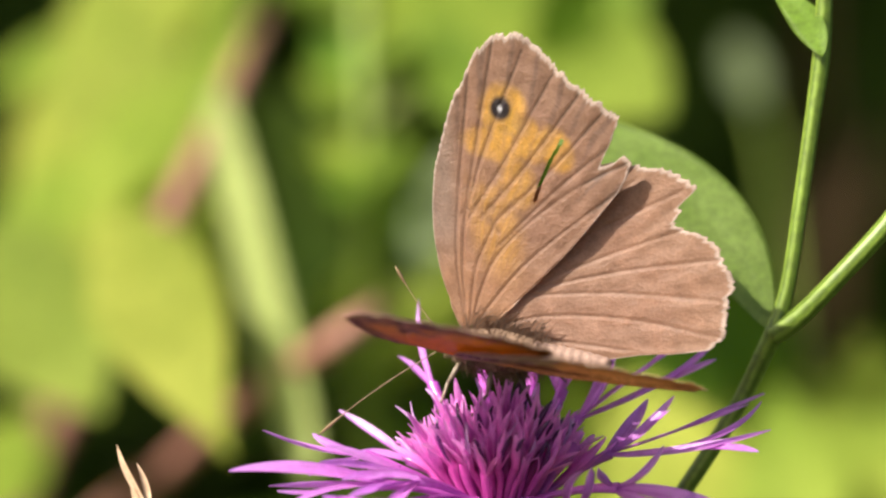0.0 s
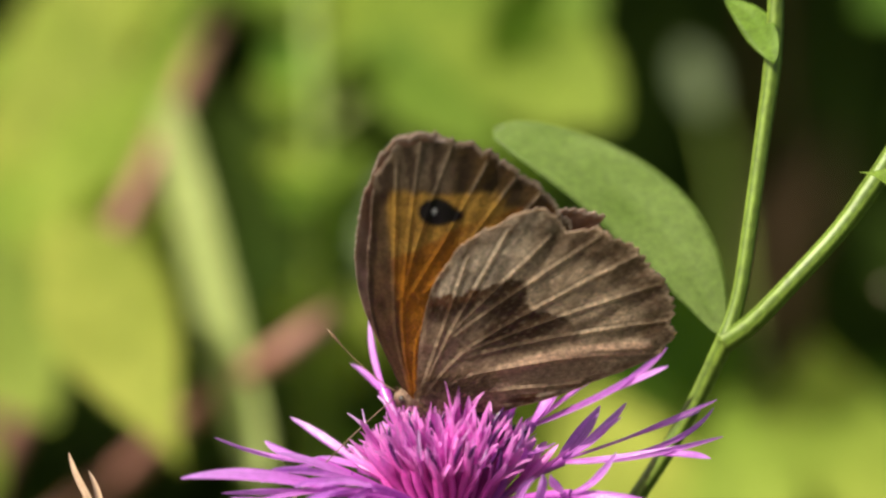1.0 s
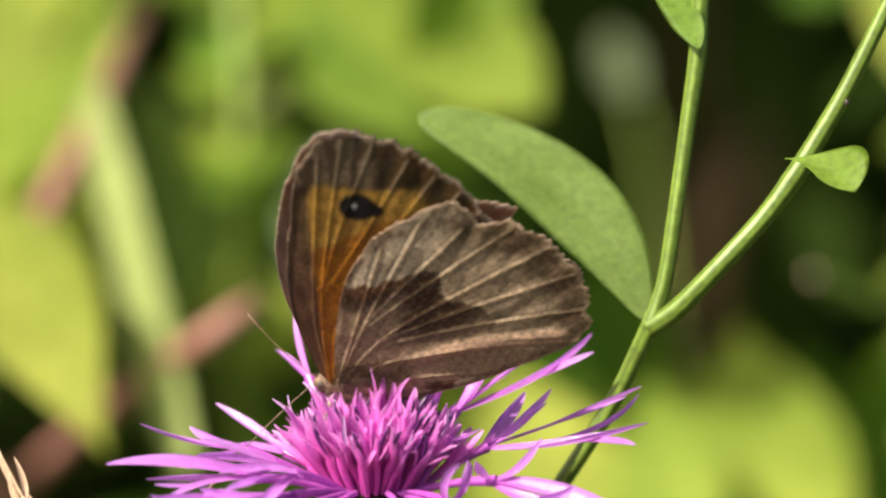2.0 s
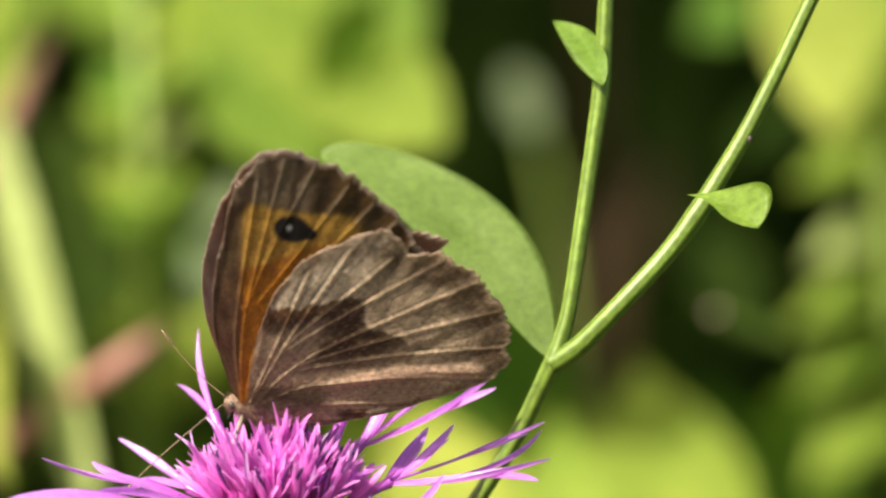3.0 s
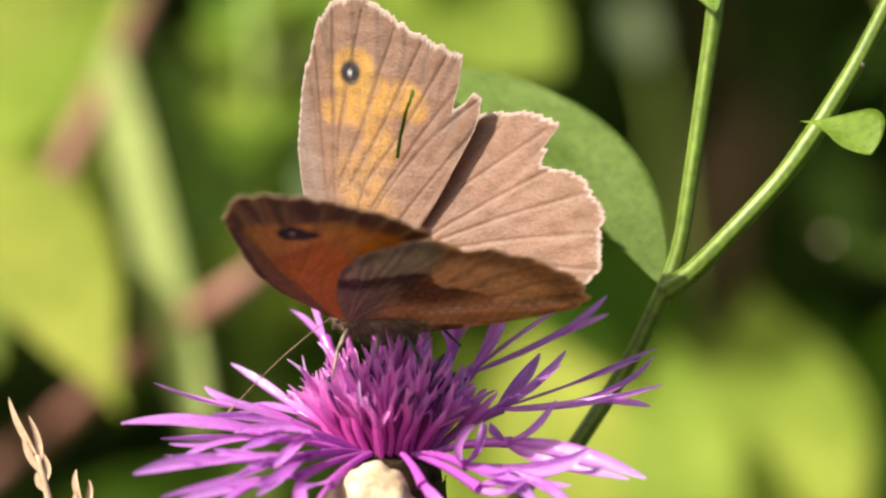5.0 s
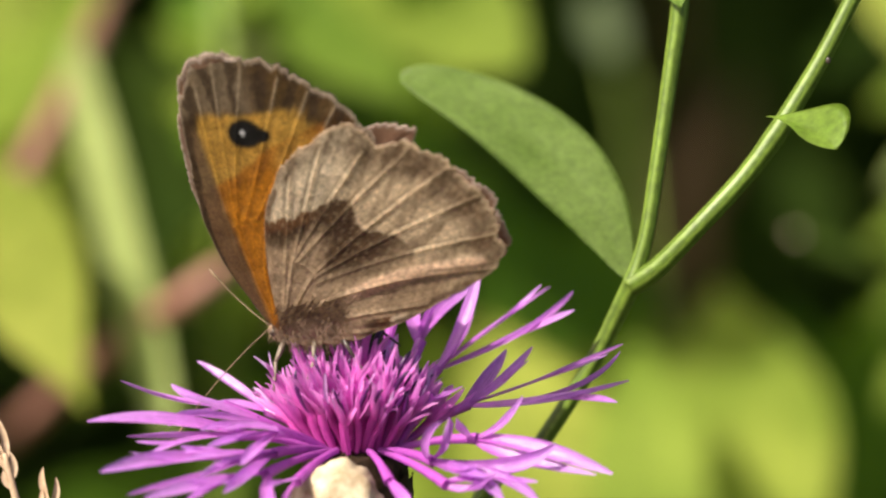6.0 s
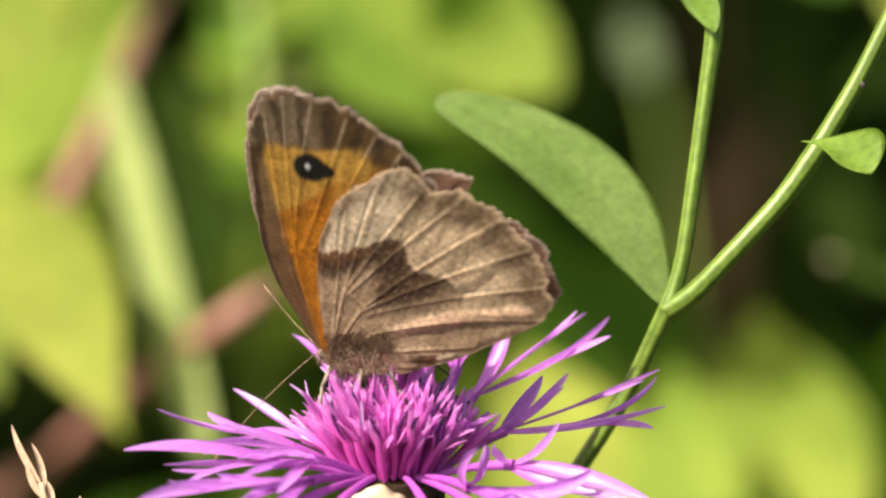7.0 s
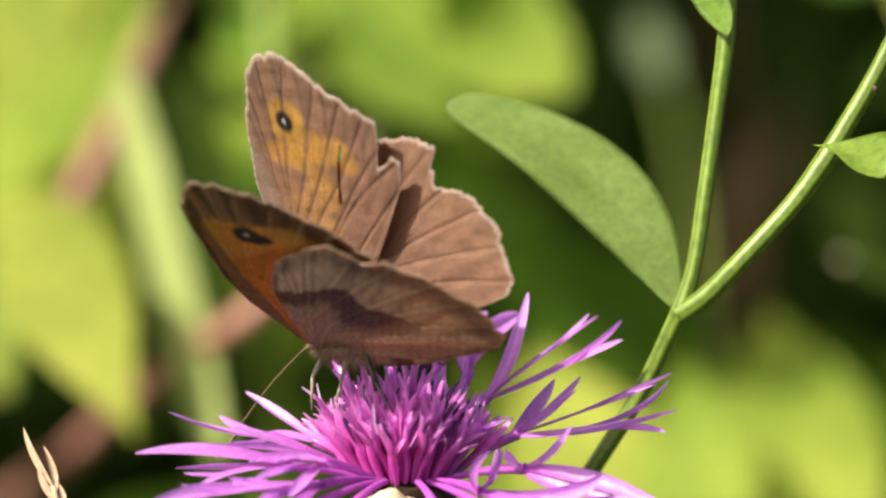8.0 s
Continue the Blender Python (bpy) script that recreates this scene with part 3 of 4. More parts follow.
    fixed(part("papery_scale", bm, PAPER, label="swollen papery cream scale"), flower, lean_m)
    return cup


def petal_mesh(name, bm, mat):
    me = bpy.data.meshes.new(name)
    bm.to_mesh(me)
    bm.free()
    me.materials.append(mat)
    me.polygons.foreach_set("use_smooth", [True] * len(me.polygons))
    return me


def disc_florets():
    """The upright florets of the middle: slender tubes that end in five narrow strips, with dark anther tubes and pale styles; eight shapes, used again."""
    kinds = []
    up = Vector((0, 0, 1))
    for v in range(8):
        rng = random.Random(30 + v)
        bm = bmesh.new()
        petal_layers(bm)
        bend = Vector((rng.uniform(-0.4, 0.4), rng.uniform(-0.4, 0.4), 2.4)) * 0.001
        top = Vector((rng.uniform(-0.5, 0.5), rng.uniform(-0.5, 0.5), rng.uniform(3.8, 4.8))) * 0.001
        o = Vector((0, 0, 0))
        tube(bm, [bez(o, bend, top, i / 5) for i in range(6)], [r * 0.001 for r in (0.30, 0.30, 0.32, 0.36, 0.42, 0.44)], 7, cap=False)
        for k in range(5):
            a = 2 * math.pi * (k + rng.uniform(-0.2, 0.2)) / 5
            out = Vector((math.cos(a), math.sin(a), 0))
            s = top + out * 0.00030
            spread = rng.choice((0.3, 0.8, 1.4, 2.2))
            e = top + (out * spread + up * rng.uniform(2.8, 5.2)) * 0.001
            mid = (s + e) / 2 + (out * rng.uniform(-0.5, 0.4) + Vector((rng.uniform(-0.4, 0.4), rng.uniform(-0.4, 0.4), 0.5))) * 0.001
            ribbon(bm, s - up * 0.0004, mid, e, rng.uniform(0.00055, 0.00095), -out, 7, rng.uniform(0.3, 0.7), 0.35, 0.16, 0.8, rng.uniform(-0.9, 0.9))
        tube_me = petal_mesh("disc_floret", bm, FLORET)
        bm = bmesh.new()
        e = top + Vector((rng.uniform(-1.2, 1.2), rng.uniform(-1.2, 1.2), rng.uniform(4.0, 5.6))) * 0.001
        mid = (top + e) / 2 + Vector((rng.uniform(-0.8, 0.8), rng.uniform(-0.8, 0.8), 0.6)) * 0.001
        along, _ = petal_layers(bm)
        rings = tube(bm, [bez(top, mid, e, i / 7) for i in range(8)], [r * 0.001 for r in (0.14, 0.18, 0.23, 0.25, 0.25, 0.22, 0.16, 0.06)], 6)
        for i, ring in enumerate(rings):
            for vert in ring:
                vert[along] = i / 7
        anther_me = petal_mesh("anther_tube", bm, ANTHER)
        bm = bmesh.new()
        e2 = e + Vector((rng.uniform(-0.5, 0.5), rng.uniform(-0.5, 0.5), rng.uniform(0.2, 1.0))) * 0.001
        ribbon(bm, top, mid + Vector((rng.uniform(-0.4, 0.4), rng.uniform(-0.4, 0.4), 0)) * 0.001, e2, 0.0005, Vector((rng.uniform(-1, 1), rng.uniform(-1, 1), 0.1)), 7, 0.5, 0.4, 0.3, 0.8, rng.uniform(-0.5, 0.5))
        kinds.append((tube_me, anther_me, petal_mesh("style", bm, STYLE)))
    rng = random.Random(5)
    c = P(*HEART)
    n = 112
    for i in range(n):
        s = math.sqrt((i + 0.5) / n)
        a = i * 2.399963
        out = SIDE * math.cos(a) + FWD * math.sin(a)
        base = c + (out * 3.2 * s + UPW * (0.9 - 1.0 * s * s)) * 0.001
        lean = 0.03 + 0.66 * s ** 1.5 + rng.uniform(-0.14, 0.14)
        way = (UPW * math.cos(lean) + out * math.sin(lean) + SIDE * rng.uniform(-0.08, 0.10) + FWD * rng.uniform(-0.1, 0.1)).normalized()
        k = rng.randrange(8)
        size = rng.uniform(0.78, 1.08) * (1.0 - 0.2 * s)
        m = way.to_track_quat("Z", "Y").to_matrix().to_4x4() @ Matrix.Rotation(rng.random() * 6.28, 4, "Z") @ Matrix.Diagonal((size * 1.15, size * 1.15, size, 1))
        m.translation = base
        fl = fixed(new("disc_floret", kinds[k][0]), flower, m)
        draw = rng.random()
        if draw < 0.42:
            new("anther_tube", kinds[k][1]).parent = fl
        elif draw < 0.66:
            new("style", kinds[k][2]).parent = fl


# The outer florets: where each one splits, then its lobes: end with depth, the bend on the way, width in mm.
RAYS = [
    ((905, 712, 1), [(1178, 606, 6, 1050, 670, 1.15), (1173, 620, 2, 1125, 712, 0.95), (1189, 671, -2, 1040, 724, 1.3), (971, 616, 4, 928, 685, 1.2), (1018, 611, 2, 965, 690, 1.05)]),
    ((850, 648, 5), [(1048, 505, 12, 950, 575, 1.35), (1090, 513, 10, 1045, 585, 1.4), (925, 462, 7, 905, 590, 1.25), (916, 520, 10, 915, 600, 0.8)]),
    ((820, 600, 6), [(908, 500, 12, 848, 530, 1.8), (865, 512, 11, 828, 545, 1.3), (800, 500, 10, 800, 550, 1.4)]),
    ((920, 773, -5), [(1160, 836, -10, 1010, 776, 1.5), (1130, 838, -10, 970, 818, 1.4), (1001, 698, -7, 968, 772, 0.95), (884, 736, -7, 892, 768, 0.8)]),
    ((842, 815, -7), [(858, 742, -12, 820, 775, 1.1), (869, 736, -10, 884, 800, 1.1), (1060, 782, -10, 985, 850, 1.4), (1032, 890, -12, 1000, 838, 1.0), (935, 842, -12, 880, 832, 1.2)]),
    ((866, 856, -10), [(957, 832, -12, 905, 888, 1.3), (970, 888, -12, 940, 830, 1.1), (918, 818, -11, 925, 850, 0.8)]),
    ((845, 698, -2), [(894, 681, -4, 870, 697, 0.7), (872, 690, -3, 858, 698, 0.6)]),
    ((765, 850, -8), [(800, 900, -12, 790, 880, 1.2), (830, 935, -13, 800, 890, 1.2)]),
    ((500, 768, -5), [(230, 744, -8, 380, 738, 1.7), (332, 810, -10, 395, 768, 1.0), (300, 770, -6, 400, 775, 1.3)]),
    ((470, 715, 2), [(288, 671, 4, 370, 714, 1.25), (378, 677, 6, 412, 708, 0.75), (372, 752, 0, 412, 730, 1.0)]),
    ((548, 724, 5), [(424, 636, 9, 505, 690, 0.95), (450, 712, 5, 500, 712, 1.1)]),
    ((500, 812, -9), [(252, 833, -15, 370, 808, 1.7), (300, 874, -16, 390, 858, 1.1), (400, 800, -12, 450, 795, 1.3)]),
    ((545, 838, -11), [(330, 880, -18, 440, 850, 1.4), (400, 895, -18, 430, 855, 1.2), (560, 905, -20, 540, 880, 1.2)]),
    ((590, 590, 8), [(566, 440, 12, 566, 520, 0.9), (528, 540, 12, 560, 560, 0.7)]),
    ((770, 560, 9), [(800, 470, 14, 780, 510, 1.3), (840, 500, 14, 800, 530, 1.3), (740, 480, 15, 760, 520, 1.2)]),
    ((680, 570, 10), [(670, 490, 15, 675, 530, 1.2), (710, 490, 16, 700, 530, 1.2)]),
    ((560, 760, -8), [(470, 758, -13, 520, 750, 1.3), (440, 790, -14, 500, 770, 1.2), (500, 820, -15, 530, 790, 1.1)]),
    ((530, 742, -3), [(400, 698, -4, 470, 722, 1.3), (390, 728, -6, 460, 738, 1.2), (430, 760, -8, 480, 750, 1.2)]),
    ((560, 800, -9), [(430, 840, -14, 500, 812, 1.3), (470, 870, -16, 520, 830, 1.2), (400, 812, -13, 480, 800, 1.2)]),
    ((600, 850, -10), [(570, 930, -16, 575, 890, 1.2), (545, 860, -17, 570, 850, 1.1)]),
]


def side_tooth(bm, start, bend, end, width, face, rng):
    """A narrow curling fork that leaves a petal lobe part of the way along it."""
    t = rng.uniform(0.42, 0.66)
    fork = bez(start, bend, end, t)
    way = bez(start, bend, end, t + 0.1) - bez(start, bend, end, t - 0.1)
    length = (end - start).length * rng.uniform(0.22, 0.38)
    way = way.normalized() * length
    across = face.cross(way).normalized() * length * rng.choice((-1, 1)) * rng.uniform(0.25, 0.5)
    ribbon(bm, fork - way * 0.1, fork + way * 0.55 + across * 0.25, fork + way + across + face * length * rng.uniform(-0.1, 0.3), width, face, 12, rng.uniform(0.3, 0.7), 0.5, 0.1, 0.5, rng.uniform(-1.0, 1.0))


def ray_florets():
    rng = random.Random(12)
    c = P(*HEART)
    for split, lobes in RAYS:
        s = far(*px(split[0], split[1]), split[2])
        out = s - c
        flat = out - UPW * out.dot(UPW)
        base = c + flat.normalized() * 0.0034 + UPW * 0.0002
        bm = bmesh.new()
        petal_layers(bm)
        mid = (base + s) / 2 + UPW * 0.0006
        tube(bm, [bez(base, mid, s, i / 6) for i in range(7)], [0.00028 + 0.00020 * (i / 6) ** 2 for i in range(7)], 7, cap=False)
        way = (s - mid).normalized()
        for x, y, d, bx, by, wide in lobes:
            end = far(*px(x, y), d)
            bend = far(*px(bx, by), (split[2] + d) / 2)
            face = (UPW * 0.80 - FWD * 0.45 - SIDE * 0.45 + Vector((rng.uniform(-0.4, 0.4), rng.uniform(-0.4, 0.2), rng.uniform(-0.25, 0.25)))).normalized()
            start = s - way * 0.0005
            ribbon(bm, start, bend, end, wide * 0.00092, face, 18, rng.uniform(0.35, 0.8), 0.58, 0.12, 0.32, rng.uniform(-1.0, 1.0))
            if wide > 0.95 and rng.random() < 0.6:
                side_tooth(bm, start, bend, end, wide * 0.0005, face, rng)
        fixed(part("ray_floret", bm, PETAL), flower)


flower_stem()
involucre()
disc_florets()
ray_florets()

# ---- the branching stem with its leaf ----
shrub = rooted("knapweed_shoot", ground_at(P(-20, -480, 60)), "green ribbed knapweed shoot forking into two branches", "plant")


def stalk_line(name, pts, radii, label=""):
    bm = bmesh.new()
    world_pts = [far(*px(x, y), d) for x, y, d in pts]
    fine, rr = [], []
    for i in range(len(world_pts) - 1):
        p0, p1 = world_pts[max(i - 1, 0)], world_pts[i]
        p2, p3 = world_pts[i + 1], world_pts[min(i + 2, len(world_pts) - 1)]
        for k in range(8):
            s = k / 8
            fine.append(0.5 * ((2 * p1) + (p2 - p0) * s + (2 * p0 - 5 * p1 + 4 * p2 - p3) * s * s + (3 * p1 - p0 - 3 * p2 + p3) * s ** 3))
            rr.append((radii[i] * (1 - s) + radii[i + 1] * s) * 0.001)
    fine.append(world_pts[-1])
    rr.append(radii[-1] * 0.001)
    rib, _ = petal_layers(bm)
    for ring in tube(bm, fine, rr, 12, ridge=0.07):
        for k, v in enumerate(ring):
            v[rib] = k % 2
    return fixed(part(name, bm, RIBBED, label=label), shrub)


stalk_line("stem", [(280, 9500, 64), (580, 2400, 34), (880, 1020, 16), (1028, 790, 12), (1084, 704, 11), (1138, 614, 10), (1171, 547, 9), (1198, 492, 8)], [2.4, 1.5, 0.86, 0.74, 0.74, 0.74, 0.78, 0.88])
stalk_line("branch", [(1190, 505, 8), (1206, 462, 8), (1222, 400, 8), (1240, 280, 8), (1263, 118, 8), (1276, 28, 8), (1281, -40, 8), (1288, -200, 8), (1296, -420, 9)], [0.7, 0.62, 0.60, 0.60, 0.62, 0.70, 0.70, 0.58, 0.45])
stalk_line("branch", [(1194, 502, 8), (1240, 470, 7), (1314, 395, 6), (1393, 309, 6), (1446, 238, 6), (1486, 174, 6), (1533, 94, 6), (1584, -6, 6), (1656, -158, 6), (1766, -378, 6)], [0.85, 0.76, 0.72, 0.72, 0.80, 0.70, 0.64, 0.62, 0.56, 0.5])


def speck(x, y, d, size):
    """A small dark scar on a stalk."""
    bm = bmesh.new()
    bmesh.ops.create_icosphere(bm, subdivisions=2, radius=size * 0.001)
    m = Matrix.Translation(far(*px(x, y), d)) @ Matrix.Diagonal((1, 0.7, 1.3, 1))
    fixed(part("scar", bm, CHITIN, label="small dark scar"), shrub, m)


speck(1541, 104, 1.5, 0.22)


def curved_leaf(name, p0, p1, p2, width, face, mat, peak=0.5, fold=0.12, wave=0.0, sharp=0.8, nl=40, nw=10, label="", thick=0.00025, blunt=1.0, lop=0.0):
    """A leaf along a bend, with a sunk midrib and a real thickness."""
    bm = bmesh.new()
    rows = []
    e = math.log(0.5) / math.log(peak)
    for i in range(nl + 1):
        t = i / nl
        p = bez(p0, p1, p2, t)
        way = (bez(p0, p1, p2, min(t + 0.02, 1)) - bez(p0, p1, p2, max(t - 0.02, 0))).normalized()
        z = (face - way * face.dot(way)).normalized()
        y = z.cross(way)
        w = (math.sin(math.pi * t ** e) ** (sharp * (blunt if t > 0.55 else 1.0)) + 0.02) * width * 0.0005
        half = w
        row = []
        for j in range(nw + 1):
            q = 2 * j / nw - 1
            w = half * (1 + lop * q * abs(q))
            lift = abs(q) * w * fold - 0.035 * w * max(0, 1 - abs(q) * 6) + wave * w * math.sin(t * 8 + q * 2)
            row.append(bm.verts.new(p + y * w * q + z * lift))
        rows.append(row)
    for a, b in zip(rows, rows[1:]):
        for j in range(nw):
            bm.faces.new((a[j], b[j], b[j + 1], a[j + 1]))
    bmesh.ops.solidify(bm, geom=bm.faces[:], thickness=thick)
    return fixed(part(name, bm, mat, label=label), shrub)


curved_leaf("leaf", far(*px(1186, 494), 9), far(*px(1098, 224), 13), far(*px(784, 122), 22), 7.6, UPW * 0.80 - FWD * 0.62 - SIDE * 0.1, SAGE, 0.52, 0.05, 0.03, 0.72, blunt=0.62, label="large lance-shaped grey-green leaf")
curved_leaf("leaf", far(*px(1430, 203), 2), far(*px(1500, 210), -1), far(*px(1556, 262), -4), 4.2, UPW * 0.71 - FWD * 0.60 - SIDE * 0.2, SHOOT, 0.70, 0.25, 0.04, 1.0, 24, 10, label="small pointed bract leaf", blunt=0.8, lop=0.45)
curved_leaf("leaf", far(*px(1280, 10), 5), far(*px(1272, -70), 8), far(*px(1192, -104), 12), 2.6, UPW * 0.45 - FWD * 0.9 - SIDE * 0.3, SHOOT, 0.45, 0.2, 0.08, 0.8, 20, 8, label="small pointed bract leaf", lop=0.2)

# Dry grass tips at the flower's foot.


def dry_grass():
    root = rooted("dry_grass", ground_at(P(-30, -480, 10)), "dry straw-coloured grass tips", "grass")
    for pts, count in (([(190, 2600), (128, 980), (104, 880), (82, 800), (42, 696)], 5), ([(200, 2600), (172, 1000), (164, 930), (161, 880), (163, 824)], 3)):
        bm = bmesh.new()
        ps = [far(*px(x, y), 3) for x, y in pts]
        fine = [ps[0].lerp(ps[1], i / 6) for i in range(6)] + [bez(ps[1], ps[2], ps[3], i / 8) for i in range(9)]
        tube(bm, fine, [0.0005] * 6 + [0.0004 - 0.00002 * i for i in range(9)], 7)
        fixed(part("culm", bm, DRY), root)
        for k in range(count):
            bm = bmesh.new()
            a = ps[2].lerp(ps[3], 0.2 + 0.8 * k / max(count - 1, 1))
            way = (ps[4] - ps[3])
            b = ps[4] - way * 0.32 * (count - 1 - k) + SIDE * (0.0005 if k % 2 else -0.0005)
            side = SIDE * (0.0005 if k % 2 else -0.0005)
            ribbon(bm, a, a.lerp(b, 0.5) + side, b, 0.00062, -FWD + SIDE * (0.4 if k % 2 else -0.4), 9, 0.5, 0.4, 0.05, 0.3)
            fixed(part("husk", bm, DRY), root)


dry_grass()

# ---- the butterfly: body space has x to the head, y to its left, z up, in metres ----
butterfly = tagged(new("butterfly"), "worn meadow brown butterfly feeding on the flower", "butterfly")
butterfly.empty_display_size = 0.01

FORE_L = [(0.9, 1.3), (1.6, 3.4), (2.5, 6.9), (2.8, 10.6), (2.1, 15.9), (1.3, 20.5), (-0.1, 22.9), (-1.6, 24.4), (-3.8, 24.2), (-7.6, 22.5), (-10.8, 19.4), (-12.9, 16.7), (-13.7, 14.6), (-13.3, 12.7), (-9.5, 8.8), (-4.2, 3.6), (-1.0, 0.5)]
FORE_R = [(0.9, 1.2), (1.6, 3.2), (2.5, 6.5), (2.8, 10.0), (2.1, 15.0), (0.5, 19.6), (-1.2, 22.7), (-3.2, 24.5), (-5.6, 24.0), (-8.6, 20.8), (-11.8, 18.3), (-12.8, 17.4), (-12.4, 16.6), (-11.3, 15.2), (-11.1, 14.0), (-11.8, 13.9), (-13.0, 14.5), (-13.7, 14.4), (-13.0, 12.5), (-9.2, 8.0), (-4.2, 3.2), (-1.0, 0.5)]
HIND_L = [(-0.2, 1.6), (-0.8, 5.3), (-2.5, 10.6), (-5.2, 14.2), (-9.9, 16.3), (-12.3, 16.7), (-13.1, 15.8), (-13.3, 14.1), (-14.2, 14.2), (-16.0, 14.2), (-18.4, 12.5), (-20.5, 9.0), (-21.1, 6.2), (-20.8, 3.5), (-19.7, 2.3), (-17.7, 1.6), (-13.5, 0.2), (-8.0, -1.1), (-3.0, -1.4), (-0.6, -0.8)]
HIND_R = [(-0.2, 1.5), (-0.8, 5.0), (-2.5, 10.0), (-5.0, 13.2), (-8.5, 14.8), (-13.4, 15.0), (-15.4, 14.9), (-17.2, 13.7), (-16.2, 12.4), (-14.5, 11.2), (-15.3, 10.6), (-16.5, 10.5), (-19.1, 9.5), (-20.5, 7.1), (-20.8, 4.0), (-19.7, 1.3), (-17.6, 0.8), (-13.5, 0.2), (-8.0, -1.0), (-3.0, -1.3), (-0.6, -0.8)]
FORE_VEINS = [((0.3, 1), (0.9, 8), (-0.6, 22)), ((0.3, 1), (0.2, 9), (-2.6, 23.6)), ((0.2, 9.5), (-1.6, 15), (-5.0, 23)), ((-0.2, 9.6), (-3.5, 14.5), (-7.6, 21.3)), ((-1.2, 9.6), (-5.2, 14), (-9.6, 19.6)), ((-2.2, 9.2), (-6.8, 13.2), (-11.4, 18)), ((-2.6, 7.4), (-7.6, 12), (-13.2, 16.4)), ((0, 0.6), (-2.4, 6.6), (-8.4, 11.6), (-14.2, 14.4)), ((0, 0.5), (-5, 6.2), (-13.6, 12.6)), ((0, 0.6), (-0.6, 5.5), (-2.4, 9.2)), ((0.6, 9.8), (-0.9, 10.2), (-2.6, 8.4))]
HIND_VEINS = [((-0.3, 0.5), (-2.6, 6), (-5.6, 13)), ((-0.3, 0.4), (-3.4, 6.2), (-9.0, 15)), ((-3.4, 6.2), (-7.2, 9.6), (-12.2, 14)), ((-3.6, 5.9), (-9, 9.4), (-16, 13.5)), ((-0.4, 0.2), (-4.4, 4.4), (-11, 8), (-18.6, 11.4)), ((-4.6, 4.4), (-12, 6.7), (-20.3, 8.6)), ((-4.6, 3.9), (-12, 4.9), (-21.2, 5.2)), ((-0.4, 0.0), (-5, 2.2), (-12.6, 2.9), (-20.9, 2.2)), ((-0.4, -0.1), (-6, 0.5), (-13, 0.4)), ((-3.4, 6.2), (-4.2, 5.4), (-4.6, 4.2))]


def near_line(x, y, line):
    best = np.full(x.shape, 99.0)
    pts = []
    for i in range(len(line) - 1):
        p0, p1, p2, p3 = line[max(i - 1, 0)], line[i], line[i + 1], line[min(i + 2, len(line) - 1)]
        for k in range(8):
            s = k / 8
            pts.append(tuple(0.5 * (2 * p1[c] + (p2[c] - p0[c]) * s + (2 * p0[c] - 5 * p1[c] + 4 * p2[c] - p3[c]) * s * s + (3 * p1[c] - p0[c] - 3 * p2[c] + p3[c]) * s ** 3) for c in (0, 1)))
    pts.append(line[-1])
    for (ax, ay), (bx, by) in zip(pts, pts[1:]):
        ex, ey = bx - ax, by - ay
        t = np.clip(((x - ax) * ex + (y - ay) * ey) / (ex * ex + ey * ey + 1e-9), 0, 1)
        best = np.minimum(best, np.hypot(x - ax - t * ex, y - ay - t * ey))
    return best


def wobble(x, y, scale, seed=0.0):
    """Smooth made-up unevenness from -1 to 1."""
    a = np.sin(x * scale * 1.7 + seed) * np.cos(y * scale * 1.3 - seed * 2)
    b = np.sin((x + y) * scale * 3.1 + seed * 3) * np.cos((x - y) * scale * 2.7 + seed)
    c = np.sin(x * scale * 6.3 - y * scale * 4.1 + seed * 5) * np.cos(y * scale * 7.3 + x * scale * 2.9)
    return a * 0.5 + b * 0.32 + c * 0.18


def soft(a, edge0, edge1):
    t = np.clip((a - edge0) / (edge1 - edge0), 0, 1)
    return t * t * (3 - 2 * t)


def blob(x, y, cx, cy, rx, ry, turn=0.0, blur=0.35):
    c, s = math.cos(turn), math.sin(turn)
    u, v = ((x - cx) * c + (y - cy) * s) / rx, (-(x - cx) * s + (y - cy) * c) / ry
    return 1 - soft(np.hypot(u, v), 1 - blur, 1 + blur)


def paint(base, layers):
    col = base
    for amount, colour in layers:
        col = col + (np.array(colour) - col) * np.asarray(amount)[..., None]
    return col


def fore_top(x, y, rho, vein):
    w = wobble(x, y, 0.5, 1.0)
    x, y = x - 0.15, y - 0.7
    base = np.ones((*x.shape, 3)) * np.array((0.285, 0.163, 0.108))
    streak = 0.5 + 0.5 * np.sin(np.arctan2(y, x) * 58 + w)
    gold = np.maximum.reduce([
        blob(x, y, -3.4, 17.5, 1.9, 2.1, 0, 0.22),
        blob(x, y, -2.5, 14.7, 2.6, 1.3, 0.25, 0.22),
        blob(x, y, -5.4, 15.1, 1.2, 1.9, -0.3, 0.25),
        0.95 * blob(x, y, -7.6, 14.4, 1.3, 1.9, -0.5, 0.25),
        0.85 * blob(x, y, -4.2, 11.8, 1.5, 2.2, -0.35, 0.35),
        0.62 * blob(x, y, -2.4, 8.6, 1.9, 4.2, -0.2, 0.5)])
    gold = gold * (1 - 0.4 * soft(rho, 0.80, 0.9)) * (1 - 0.75 * blob(x, y, -1.6, 12.6, 1.5, 1.1, 0.3, 0.35))
    root = soft(10.5 - np.hypot(x, y) + w, 0, 8) * 0.6
